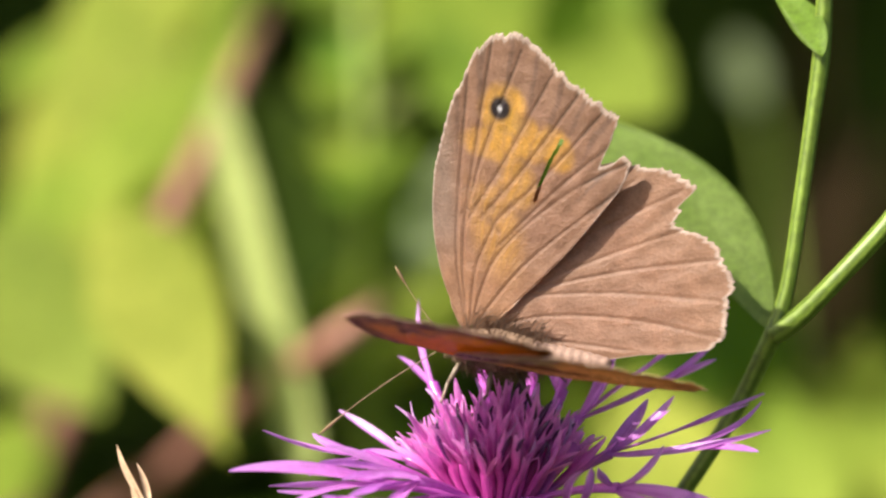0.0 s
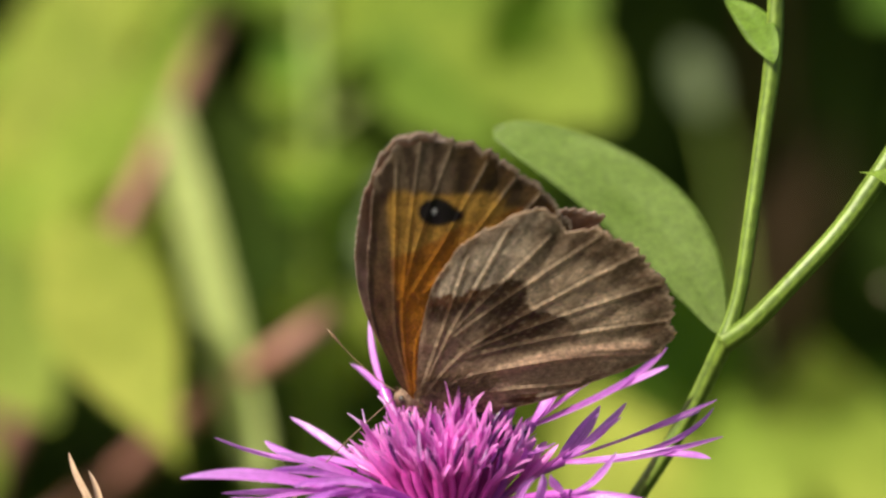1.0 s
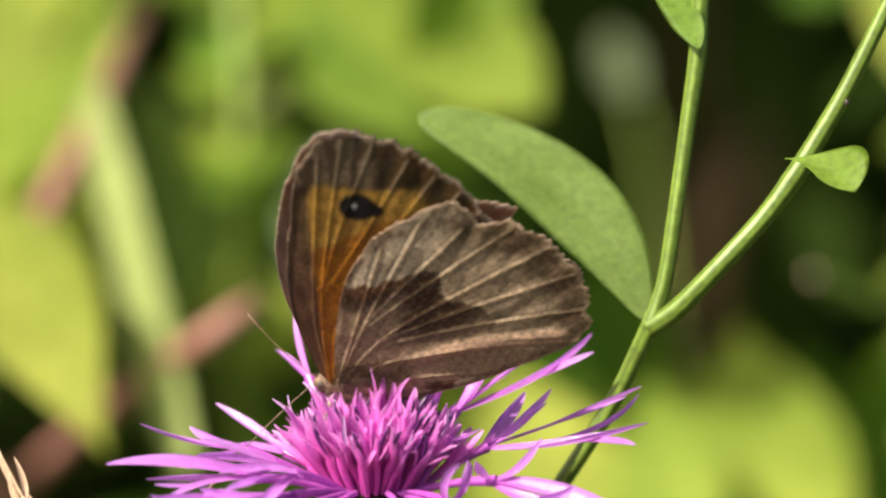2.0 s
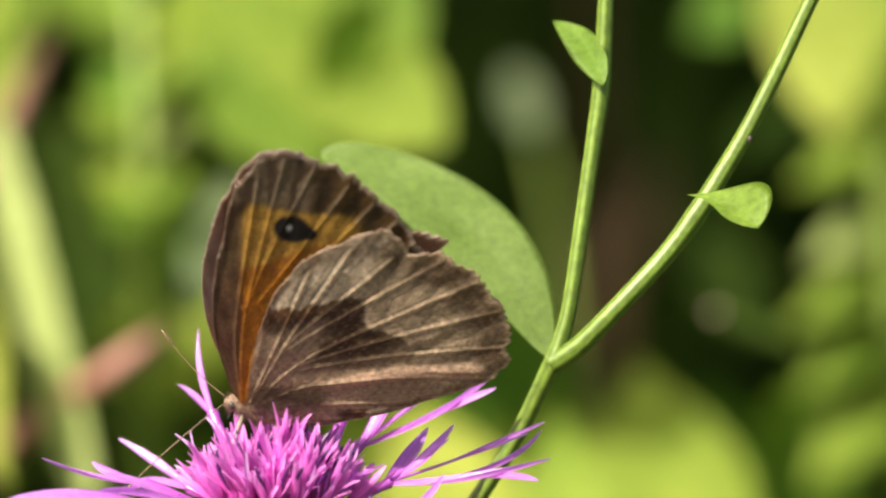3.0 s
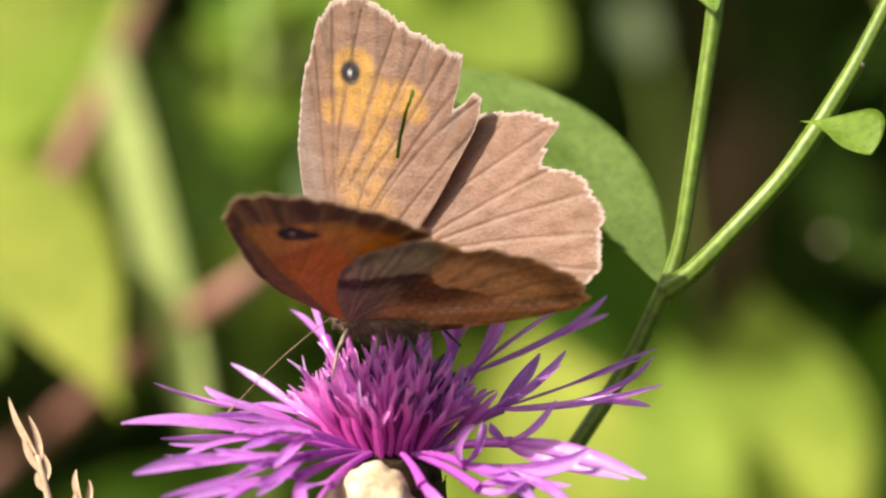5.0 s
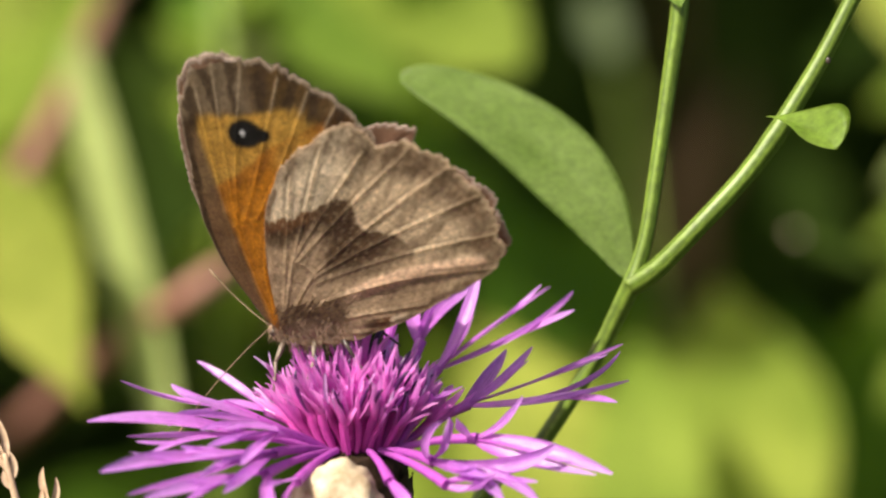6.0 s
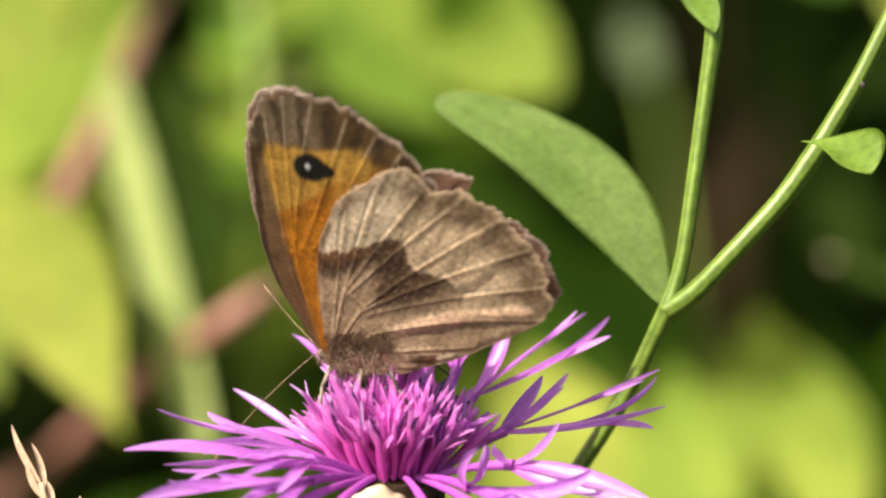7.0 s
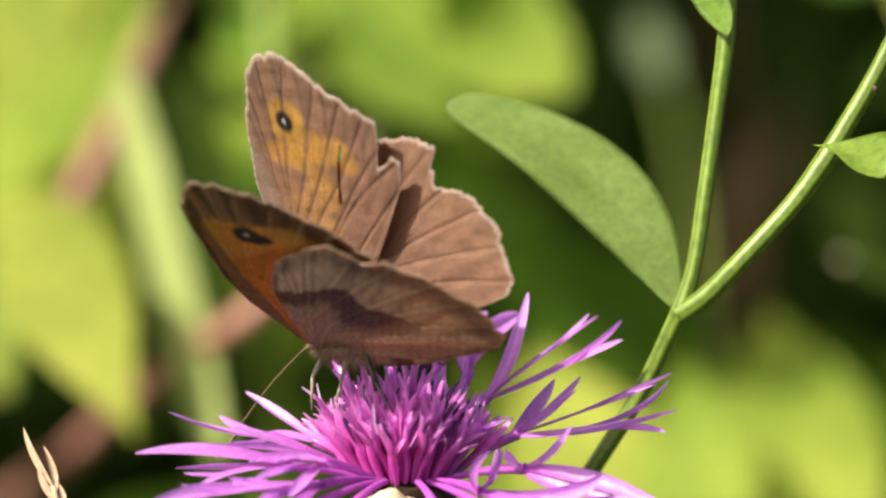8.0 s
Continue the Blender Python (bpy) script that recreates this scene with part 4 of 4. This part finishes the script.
    return paint(base, [
        (root, (0.40, 0.215, 0.11)),
        (0.35 * soft(w, -0.2, 0.5), (0.28, 0.155, 0.10)),
        (0.5 * soft(streak, 0.80, 1.0) * soft(rho, 0.66, 0.9), (0.12, 0.075, 0.06)),
        (gold * (0.82 + 0.18 * w) * (1 - 0.45 * (1 - soft(vein, 0.1, 0.5))) * (0.72 + 0.28 * soft(np.sin(np.arctan2(y, x) * 90 + 5 * w), -0.6, 0.5)), (0.60, 0.33, 0.05)),
        (0.12 * soft(np.sin(np.arctan2(y, x) * 150 + 4 * w), 0.2, 1.0), (0.14, 0.08, 0.055)),
        (blob(x, y, -3.2, 17.6, 0.85, 0.95, 0, 0.25), (0.018, 0.012, 0.014)),
        (blob(x, y, -3.15, 17.6, 0.2, 0.22), (0.7, 0.7, 0.75)),
        ((0.22 + 0.42 * soft(rho, 0.7, 0.9)) * (1 - soft(vein, 0.05, 0.15)), (0.06, 0.036, 0.028)),
        # Pale grey sheen painted along the front margin.
        (soft(x, 0.2, 1.5) * 0.75 * soft(y, 4, 9), (0.30, 0.215, 0.17)),
        (soft(rho, 0.974, 0.988), (0.54, 0.43, 0.37))])


def fore_under(x, y, rho, vein):
    w = wobble(x, y, 0.5, 2.0)
    base = np.ones((*x.shape, 3)) * np.array((0.56, 0.215, 0.012))
    apex = soft(y - 0.12 * (x + 3) + 0.3 * w, 18.7, 19.5)
    margin = np.maximum(apex, soft(rho, 0.83, 0.90))
    costal = soft(x, 0.2, 0.9)
    yellow = np.maximum(soft(y + 0.35 * (x + 3) + 0.4 * w, 14.5, 15.1), 0.7 * blob(x, y, -7.2, 14.2, 2.4, 2.4, 0, 0.4))
    inner = soft(-x - 0.85 * y, -1.5, 1.5) * 0.6
    ray = np.sin(np.arctan2(y, x) * 62 + w * 2)
    return 0.88 * paint(base, [
        (0.5 * soft(np.abs(y + 0.35 * (x + 3) - 14.4), 1.4, 0.2), (0.27, 0.11, 0.018)),
        (yellow * 0.85, (0.54, 0.33, 0.065)),
        (inner, (0.22, 0.15, 0.085)),
        (costal * 0.9, (0.15, 0.095, 0.055)),
        (margin * (0.92 + 0.08 * w), (0.065, 0.037, 0.018)),
        (apex * 0.6 * soft(x, -6.0, -3.5), (0.27, 0.205, 0.14)),
        (margin * 0.8 * soft(ray, 0.0, 0.7), (0.060, 0.034, 0.018)),
        (margin * 0.55 * (1 - soft(vein, 0.06, 0.18)), (0.48, 0.37, 0.25)),
        # Dark lines beside the veins: the ridges' shaded sides, painted on.
        (0.15 * soft(np.abs(vein - 0.4), 0.28, 0.0) * (1 - apex), (0.13, 0.055, 0.015)),
        ((1 - margin) * 0.18 * soft(0.5 - np.abs(vein - 0.3), 0.3, 0.5), (0.20, 0.085, 0.018)),
        (blob(x, y, -3.3, 17.3, 1.45, 1.25, 0.2, 0.14), (0.008, 0.006, 0.007)),
        (blob(x, y, -4.6, 16.9, 0.7, 0.6, 0.2, 0.2), (0.008, 0.006, 0.007)),
        (blob(x, y, -3.1, 17.4, 0.22, 0.22), (0.85, 0.85, 0.9)),
        (soft(rho, 0.975, 0.99), (0.33, 0.26, 0.20))])


def hind_top(x, y, rho, vein):
    w = wobble(x, y, 0.45, 3.0)
    base = np.ones((*x.shape, 3)) * np.array((0.335, 0.192, 0.128))
    outer = soft(rho, 0.72, 0.9) * (0.5 + 0.3 * w)
    root = soft(7 - np.hypot(x, y) + w, 0, 6) * 0.5
    return paint(base, [(outer, (0.37, 0.215, 0.135)), (root, (0.34, 0.21, 0.14)), (0.18 * (1 - soft(vein, 0.05, 0.16)), (0.13, 0.085, 0.07)), (0.2 * (0.5 + 0.5 * w), (0.26, 0.165, 0.135)), (0.14 * soft(np.sin(np.arctan2(y, x) * 120 + 4 * w), 0.2, 1.0), (0.15, 0.085, 0.06)), (0.3 * soft(w, 0.1, 0.7), (0.36, 0.20, 0.125)), (soft(rho, 0.974, 0.988), (0.54, 0.43, 0.37))])


def hind_under(x, y, rho, vein):
    w = wobble(x, y, 0.6, 4.0)
    ang = np.degrees(np.arctan2(y, x))
    r = np.hypot(x, y)
    line = np.interp(ang, [90, 101, 112, 121, 129, 134, 140, 147, 154, 162, 175, 190], [9.6, 10.2, 10.4, 11.6, 13.7, 14.2, 12.6, 13.2, 14.6, 14.0, 15, 15]) + 0.4 * wobble(x, y, 2.0, 5.0)
    outer = soft(r - line, -0.14, 0.14)
    base = np.ones((*x.shape, 3)) * np.array((0.40, 0.315, 0.23))
    deep = 3.4 + 4.4 * soft(ang, 124, 138)
    dark = soft((r - line) / deep + 1 + 0.15 * w, 0, 0.55) * (1 - outer) * soft(ang, 163, 150)
    rust = soft(r - line + 1.6, 0, 0.9) * (1 - outer) * soft(ang, 128, 118)
    rim = soft(rho, 0.80, 0.93)
    grey = soft(ang, 136, 122)
    lit_fold = near_line(x, y, [(-4, 1.9), (-12.6, 3.2), (-18.5, 3.0)])
    below = soft(3.0 - y + 0.02 * x, 0.6, 1.2) * soft(-x, 8, 11)
    speck = wobble(x * 1.3, y * 1.1, 3.0, 6.0) + 0.7 * wobble(x, y * 1.4, 5.3, 2.0)
    return np.array((1.10, 1.01, 0.89)) * paint(base, [
        (dark, (0.060, 0.033, 0.016)),
        (0.4 * rust, (0.20, 0.08, 0.025)),
        # Pale band of the pattern, lightened further in place of grazing sun.
        (outer, (0.66, 0.56, 0.43)),
        (0.5 * outer * soft(np.sin(np.arctan2(y, x) * 44 + w), 0.1, 0.9) * soft(r, 12, 15), (0.10, 0.062, 0.03)),
        # Front of the band painted paler still, as grazing sun lights it.
        (outer * grey, (0.70, 0.64, 0.53)),
        (rim * 0.9 * (0.8 + 0.2 * w) * (1 - 0.4 * grey), (0.075, 0.042, 0.02)),
        (0.6 * rim * soft(np.sin(np.arctan2(y, x) * 48 + w * 3), 0.2, 0.9), (0.085, 0.048, 0.026)),
        (0.3 * below, (0.16, 0.105, 0.06)),
        # Bright pinkish band painted where the fold catches grazing sun.
        (0.92 * soft(0.75 - lit_fold, 0, 0.35) * soft(-x, 6, 9), (0.62, 0.46, 0.36)),
        (0.7 * soft(-y, -1.3, -0.6) * soft(-x, 13, 16), (0.66, 0.50, 0.42)),
        ((0.12 + 0.5 * outer) * (1 - soft(vein, 0.04, 0.14)) * (0.75 + 0.25 * w), (0.66, 0.55, 0.40)),
        # Shadow of each vein ridge, painted along its sides.
        ((0.08 + 0.42 * outer) * soft(np.abs(vein - 0.36), 0.24, 0.0), (0.085, 0.05, 0.025)),
        (0.42 * soft(speck, 0.05, 0.6), (0.105, 0.070, 0.042)),
        (0.3 * soft(-speck, 0.2, 0.7), (0.52, 0.45, 0.34)),
        (soft(rho, 0.975, 0.99), (0.42, 0.35, 0.27))])


def wing(name, outline, veins, top, under, side, lift, nphi=340, nr=100, slits=(), label="", seed=0, fold=()):
    """One wing as a thin slab: upper face, lower face, rim. side: 1 for its left, -1 for its right."""
    pts = np.array(outline)
    ang = np.unwrap(np.arctan2(pts[:, 1], pts[:, 0]))
    rad = np.hypot(pts[:, 0], pts[:, 1])
    order = np.argsort(ang)
    phi = np.linspace(ang.min(), ang.max(), nphi + 1)
    R = np.interp(phi, ang[order], rad[order])
    smooth = np.convolve(np.pad(R, 2, mode="edge"), [0.1, 0.2, 0.4, 0.2, 0.1], "valid")
    rng = np.random.RandomState(seed)
    rag = rng.uniform(-1, 0.6, nphi + 1) * 0.22 + np.convolve(rng.uniform(-1, 1, nphi + 7), [1 / 7] * 7, "valid") * 0.6
    R = smooth + rag * soft(smooth, 11, 14)
    rho = np.linspace(0.02, 1, nr + 1) ** 0.8
    PH, RH = np.meshgrid(phi, rho, indexing="ij")
    X, Y = RH * R[:, None] * np.cos(PH), RH * R[:, None] * np.sin(PH)
    vein = np.minimum.reduce([near_line(X, Y, v) for v in veins])
    Z = -0.3 * np.sin(np.clip(np.hypot(X, Y) / 24, 0, 1) * math.pi) + 0.10 * wobble(X, Y, 0.35, seed) + lift
    Z = Z - 0.064 * (1 - soft(vein, 0.02, 0.24)) - 0.02 * (1 - soft(vein, 0.0, 0.8)) * soft(np.hypot(X, Y), 2, 8) + 0.034 * np.sin(PH * 55 + 0.6 * np.sin(RH * 7)) * soft(RH, 0.35, 1.0)
    if fold:
        Z = Z - 0.2 * soft(0.9 - near_line(X, Y, fold), 0, 0.9) * soft(-X, 5, 9)
    thick = 0.035
    n1 = (nphi + 1) * (nr + 1)
    co = np.empty((2 * n1, 3))
    co[:n1] = np.stack([X, Y, Z + thick], -1).reshape(-1, 3)
    co[n1:] = np.stack([X, Y, Z - thick], -1).reshape(-1, 3)
    co[:, 2] *= side
    scales = rng.uniform(-1, 1, X.shape)[..., None]
    col = np.concatenate([(top(X, Y, RH, vein) * (1 + 0.05 * scales)).reshape(-1, 3), (under(X, Y, RH, vein) * (1 + 0.26 * scales)).reshape(-1, 3)])
    i, j = np.meshgrid(np.arange(nphi), np.arange(nr), indexing="ij")
    keep = np.ones(i.shape, bool)
    cx, cy = (X[:-1, :-1] + X[1:, 1:]) / 2, (Y[:-1, :-1] + Y[1:, 1:]) / 2
    for line, width in slits:
        keep &= near_line(cx, cy, line) > width * (0.8 + 0.2 * np.sin(cx * 3) ** 2)
    i, j = i[keep], j[keep]
    a = i * (nr + 1) + j
    up = np.stack([a, a + 1, a + nr + 2, a + nr + 1], 1)
    down = up[:, ::-1] + n1
    rims = []
    for run in (np.arange(nphi) * (nr + 1) + nr,):
        rims.append(np.stack([run, run + n1, run + nr + 1 + n1, run + nr + 1], 1))
    faces = np.concatenate([up, down, *rims])
    if side > 0:
        faces = faces[:, ::-1]
    me = bpy.data.meshes.new(name)
    me.from_pydata((co * 0.001).tolist(), [], faces.tolist())
    layer = me.color_attributes.new("pattern", "FLOAT_COLOR", "POINT")
    layer.data.foreach_set("color", np.concatenate([np.clip(col, 0, 1), np.ones((len(col), 1))], 1).ravel())
    me.materials.append(WING_TOP)
    me.materials.append(WING_UNDER)
    me.polygons.foreach_set("material_index", [0] * len(up) + [1] * len(down) + [0] * (len(faces) - 2 * len(up)))
    me.polygons.foreach_set("use_smooth", [True] * len(faces))
    ob = new(name, me)
    ob.parent = butterfly
    return tagged(ob, label)


fore_left = wing("forewing", FORE_L, FORE_VEINS, fore_top, fore_under, 1, 0.16, label="orange-brown forewing with a black eyespot", seed=1)
fore_right = wing("forewing", FORE_R, FORE_VEINS, fore_top, fore_under, -1, 0.16, slits=[([(-5.6, 11.0), (-6.6, 13.4), (-8.0, 15.8)], 0.17)], label="torn grey-brown forewing with an orange patch and eyespot", seed=2)
hind_left = wing("hindwing", HIND_L, HIND_VEINS, hind_top, hind_under, 1, -0.05, label="grey-brown hindwing with a pale jagged band", seed=3, fold=((-4, 1.9), (-12.6, 3.2), (-18.5, 3.0)))
hind_right = wing("hindwing", HIND_R, HIND_VEINS, hind_top, hind_under, -1, -0.05, label="torn pinkish brown hindwing", seed=4)


def lathe(name, profile, bend, mat, label="", sides=18, squash=1.0):
    """A round body along x from (x, radius) pairs; bend gives its height at x."""
    bm = bmesh.new()
    rings = []
    for x, r in profile:
        rings.append([bm.verts.new((x * 0.001, r * math.cos(a) * 0.001, (bend(x) + r * squash * math.sin(a)) * 0.001)) for a in [2 * math.pi * k / sides for k in range(sides)]])
    for r0, r1 in zip(rings, rings[1:]):
        for k in range(sides):
            bm.faces.new((r0[k], r0[(k + 1) % sides], r1[(k + 1) % sides], r1[k]))
    bm.faces.new(rings[0][::-1])
    bm.faces.new(rings[-1])
    return part(name, bm, mat, butterfly, label)


def hairs(name, count, where, length, mat, seed, width=0.035):
    bm = bmesh.new()
    rng = random.Random(seed)
    for _ in range(count):
        p, n = where(rng)
        way = (n + Vector((rng.uniform(-1.1, 0.1), rng.uniform(-0.5, 0.5), rng.uniform(-0.5, 0.5)))).normalized()
        s = way.orthogonal().normalized() * width
        e = p + way * length * rng.uniform(0.5, 1.2)
        bm.faces.new([bm.verts.new(q * 0.001) for q in (p - s, p + s, e)])
    return part(name, bm, mat, butterfly, "", False)


def thorax_spot(rng):
    a, x = rng.uniform(0, 6.283), rng.uniform(-6.4, 1.0)
    r = 1.75 * math.sqrt(max(0.05, 1 - ((x + 2.8) / 4.4) ** 2))
    n = Vector((0.1, math.cos(a), math.sin(a)))
    return Vector((x, r * math.cos(a), r * math.sin(a) + 0.1)), n


lathe("thorax", [(-6.6, 0.5), (-5.8, 1.2), (-4.2, 1.55), (-2.4, 1.75), (-0.6, 1.5), (0.6, 1.1), (1.0, 0.5)], lambda x: 0.1, FUR, "furry grey-brown thorax")
lathe("abdomen", [(-5.4, 0.7)] + [(-5.6 - 0.18 * i, (0.85 - 0.4 * (i / 34) ** 2) * (1 + 0.06 * math.sin(i * 1.57))) for i in range(34)] + [(-11.9, 0.2)], lambda x: 0.45 - 0.004 * (x + 5) ** 2, ABDOMEN, "pinkish grey banded abdomen")
lathe("head", [(0.2, 0.5), (0.6, 0.66), (1.1, 0.68), (1.5, 0.5), (1.75, 0.22)], lambda x: -0.2, FUR, "small furry head", 14)
def head_spot(rng):
    a, x = rng.uniform(0, 6.283), rng.uniform(0.2, 1.7)
    n = Vector((0.8, math.cos(a), math.sin(a)))
    return Vector((x, 0.55 * math.cos(a), 0.55 * math.sin(a) - 0.2)), n


hairs("fur", 260, head_spot, 0.7, FUR, 9, 0.025)
hairs("fur", 1500, thorax_spot, 1.3, FUR, 2)


def flank_spot(rng):
    x, z, s = rng.uniform(-5.5, 0.6), rng.uniform(0.2, 2.3), rng.choice((-1, 1))
    return Vector((x - 0.3 * z, s * (1.65 - 0.1 * z + rng.uniform(0, 0.15)), z)), Vector((-0.5, s * 0.35, 0.5))


hairs("fur", 1100, flank_spot, 1.2, FUR, 6)
for s in (1, -1):
    bm = bmesh.new()
    bmesh.ops.create_uvsphere(bm, u_segments=14, v_segments=10, radius=0.00034)
    bmesh.ops.translate(bm, verts=bm.verts, vec=(0.0011, s * 0.00048, -0.0001))
    part("eye", bm, CHITIN, butterfly, "dark round eye")
for s, mid, end in ((1, (6.6, 3.4, -2.2), (11.0, 5.4, -6.4)), (-1, (4.4, -2.2, 1.4), (6.6, -3.6, 4.4))):
    bm = bmesh.new()
    a, b, c = Vector((1.6, 0.35 * s, 0.1)), Vector(mid), Vector(end)
    n = 20
    tube(bm, [bez(a, b, c, i / n) * 0.001 for i in range(n + 1)], [(0.042 if i < n - 4 else (0.08, 0.12, 0.15, 0.12, 0.04)[i - n + 4]) * 0.001 for i in range(n + 1)], 7)
    part("antenna", bm, ANTENNA, butterfly, "thin clubbed antenna")
for s in (1, -1):
    for x0, knee, foot in ((0.2, (0.9, 2.4, -1.8), (1.6, 3.4, -4.2)), (-2.4, (-2.4, 2.8, -2.2), (-0.8, 3.8, -4.6)), (-4.4, (-5.8, 2.6, -2.4), (-7.0, 3.4, -5.0))):
        pts = [Vector((x0, s * 0.8, -0.7)), Vector((knee[0], s * knee[1], knee[2])), Vector((foot[0], s * foot[1], foot[2]))]
        bm = bmesh.new()
        tube(bm, [p * 0.001 for p in (pts[0], pts[0].lerp(pts[1], 0.5), pts[1])], [0.0002, 0.00022, 0.00014], 7)
        tube(bm, [p * 0.001 for p in (pts[1], pts[1].lerp(pts[2], 0.6), pts[2])], [0.00014, 0.00012, 0.00006], 7)
        part("leg", bm, LEGTONE if s > 0 and x0 > -3 else CHITIN, butterfly, "thin jointed leg")


# ---- what moves ----
# seconds, place across and up (mm), turn, nose down, roll (degrees), opening of its left and right wings, sweep of the left and right forewing, lift of the forewings off the hindwings, twist of the left wings, sweep of the left and right hindwing
POSES = [
    (0, -6, -3.74, 0, -14.39, -7.12, -37.07, 46.98, 33.57, -8.68, -6.55, 5.87, -0.29, 0.05, -0.52),
    (0.35, -6.15, -3.99, 0, -13.39, -4.72, -35.87, 42.98, 31.57, -7.18, -6.35, 5.87, -0.29, 0.05, -0.52),
    (0.5, -6.3, -5.5, 0, -9.09, 7.68, -29.97, 36.98, 23.57, -3.88, -6.25, 6.37, -0.29, 0.05, -0.52),
    (0.6, -6.05, -6.7, 0, -1.43, 4.94, -32.59, 0.35, -2, -0.74, -5.34, 0.2, 0, -1.95, -3.95),
    (1, -6.15, -6.8, 0, -1.43, 4.44, -33.0, -1.5, -4.2, -0.74, -5.34, 0, 0, -1.95, -3.95),
    (2.3, -6.65, -6.75, 0, -5.03, 4.1, -37.18, -1.39, -4.2, 1.43, -3.17, 0, 0, -2.45, -4.45),
    (2.5, -6.65, -6.75, 0, -5.03, 4.1, -37.18, -1.39, -4.2, 1.43, -3.17, 0, 0, -2.45, -4.45),
    (3.0, -5.98, -5.67, 0.0, -0.69, 0.92, -35.7, -1.4, -4.2, 2.17, -2.44, 0.0, 0.0, -1.76, -3.76),
    (3.5, -5.81, -5.45, 0, 3.66, -2.25, -37.18, -1.4, -4.2, 2.9, -1.7, 0, 0, -1.07, -3.07),
    (3.6, -3.13, -3.97, 0, -12.62, -7.87, -38.35, 37.02, 17.81, -4.49, -4.24, 2.96, -3.52, -2.41, -5.2),
    (3.7, -5.66, -3.94, 0, -17.94, -0.97, -36.39, 50.75, 39.75, 0.18, -8.78, 4.78, 4.05, 5.83, 0.49),
    (4, -6.36, -4.94, 0, -17.94, 6.53, -36.39, 48.75, 41.75, 0.48, -11.18, 4.78, 6.55, 5.83, 0.49),
    (4.5, -5.51, -4.84, 0, -19.14, -1.07, -36.39, 47.25, 41.75, 0.18, -8.78, 4.78, 5.05, 5.83, 0.49),
    (4.7, -5.51, -4.84, 0, -19.14, -1.07, -36.39, 47.25, 41.75, 0.18, -8.78, 4.78, 5.05, 5.83, 0.49),
    (5.15, -7.36, -4.82, 0, -22.7, 5.45, -26.11, 28.04, 21.43, -3.64, -8.39, 4.16, 0.03, 3.05, 0.29),
    (5.4, -9.14, -5.41, 0, -22.41, 10.04, -29.55, -1.46, -2, -0.94, -5.54, 0.2, 0, -0.58, -2.58),
    (5.8, -9.44, -5.51, 0, -23.21, 10.24, -30.27, -1.5, -4.2, -0.44, -5.04, 0, 0, -0.58, -2.58),
    (6, -8.9, -5.91, 0, -24.25, 8.85, -28.84, -1.5, -4.2, -1.26, -5.86, 0, 0, -0.84, -2.84),
    (6.5, -8.38, -6.31, 0, -24.88, 6.43, -27.44, -1.5, -4.2, -2.33, -6.93, 0, 0, -1.66, -3.66),
    (7, -7.88, -5.68, 0, -27.26, 3.35, -31.76, -1.5, -4.2, 1.67, -2.93, 0, 0, 0.17, -1.83),
    (7.3, -8.23, -4.38, 0, -27.76, 1.85, -34.85, -1.51, -2, 2.17, -2.43, 0.3, 0, 0.17, -1.83),
    (7.4, -9.17, -3.2, 0, -27.43, -0.12, -44.28, 5.76, 10.81, 7.12, 2.21, 1.58, -4.24, 5.08, -2.4),
    (7.5, -7.74, -4.24, 0, -34.67, 0.02, -36.69, 14.5, 19.45, 8.29, -0.58, 1.37, -2.21, 5.54, -1.98),
    (8, -9.5, -4.66, 0, -44.05, 3.01, -33.33, 25.2, 11.68, 11.5, 0.53, 5.01, -0.8, 8.23, -1.97),
]
AXES = Matrix(((-1, 0, 0), (0, 0, 1), (0, 1, 0))).to_4x4()


def wing_pose(side, opening, sweep, twist=0):
    a = radians(opening)
    c, s = math.cos(a), math.sin(a)
    m = Matrix(((1, 0, 0), (0, s * side, -c), (0, c, s * side))).to_4x4()
    m.translation = (0, side * 0.0013, 0)
    return m @ Matrix.Rotation(radians(twist), 4, "Y") @ Matrix.Rotation(radians(sweep), 4, "Z")


def motions():
    body = []
    for t, u, v, d, turn, nose, roll, *rest in POSES:
        m = LAY @ Matrix.Translation((u * 0.001, v * 0.001, -d * 0.001)) @ AXES.transposed()
        body.append((t, m @ Matrix.Rotation(radians(turn), 4, "Z") @ Matrix.Rotation(radians(nose), 4, "Y") @ Matrix.Rotation(radians(roll), 4, "X")))
    walk(butterfly, body)
    walk(fore_left, [(p[0], wing_pose(1, p[7] - 0.25 * p[11], p[9], p[12])) for p in POSES])
    walk(fore_right, [(p[0], wing_pose(-1, p[8] - p[11], p[10])) for p in POSES])
    walk(hind_left, [(p[0], wing_pose(1, p[7], p[13], p[12])) for p in POSES])
    walk(hind_right, [(p[0], wing_pose(-1, p[8], p[14])) for p in POSES])


motions()
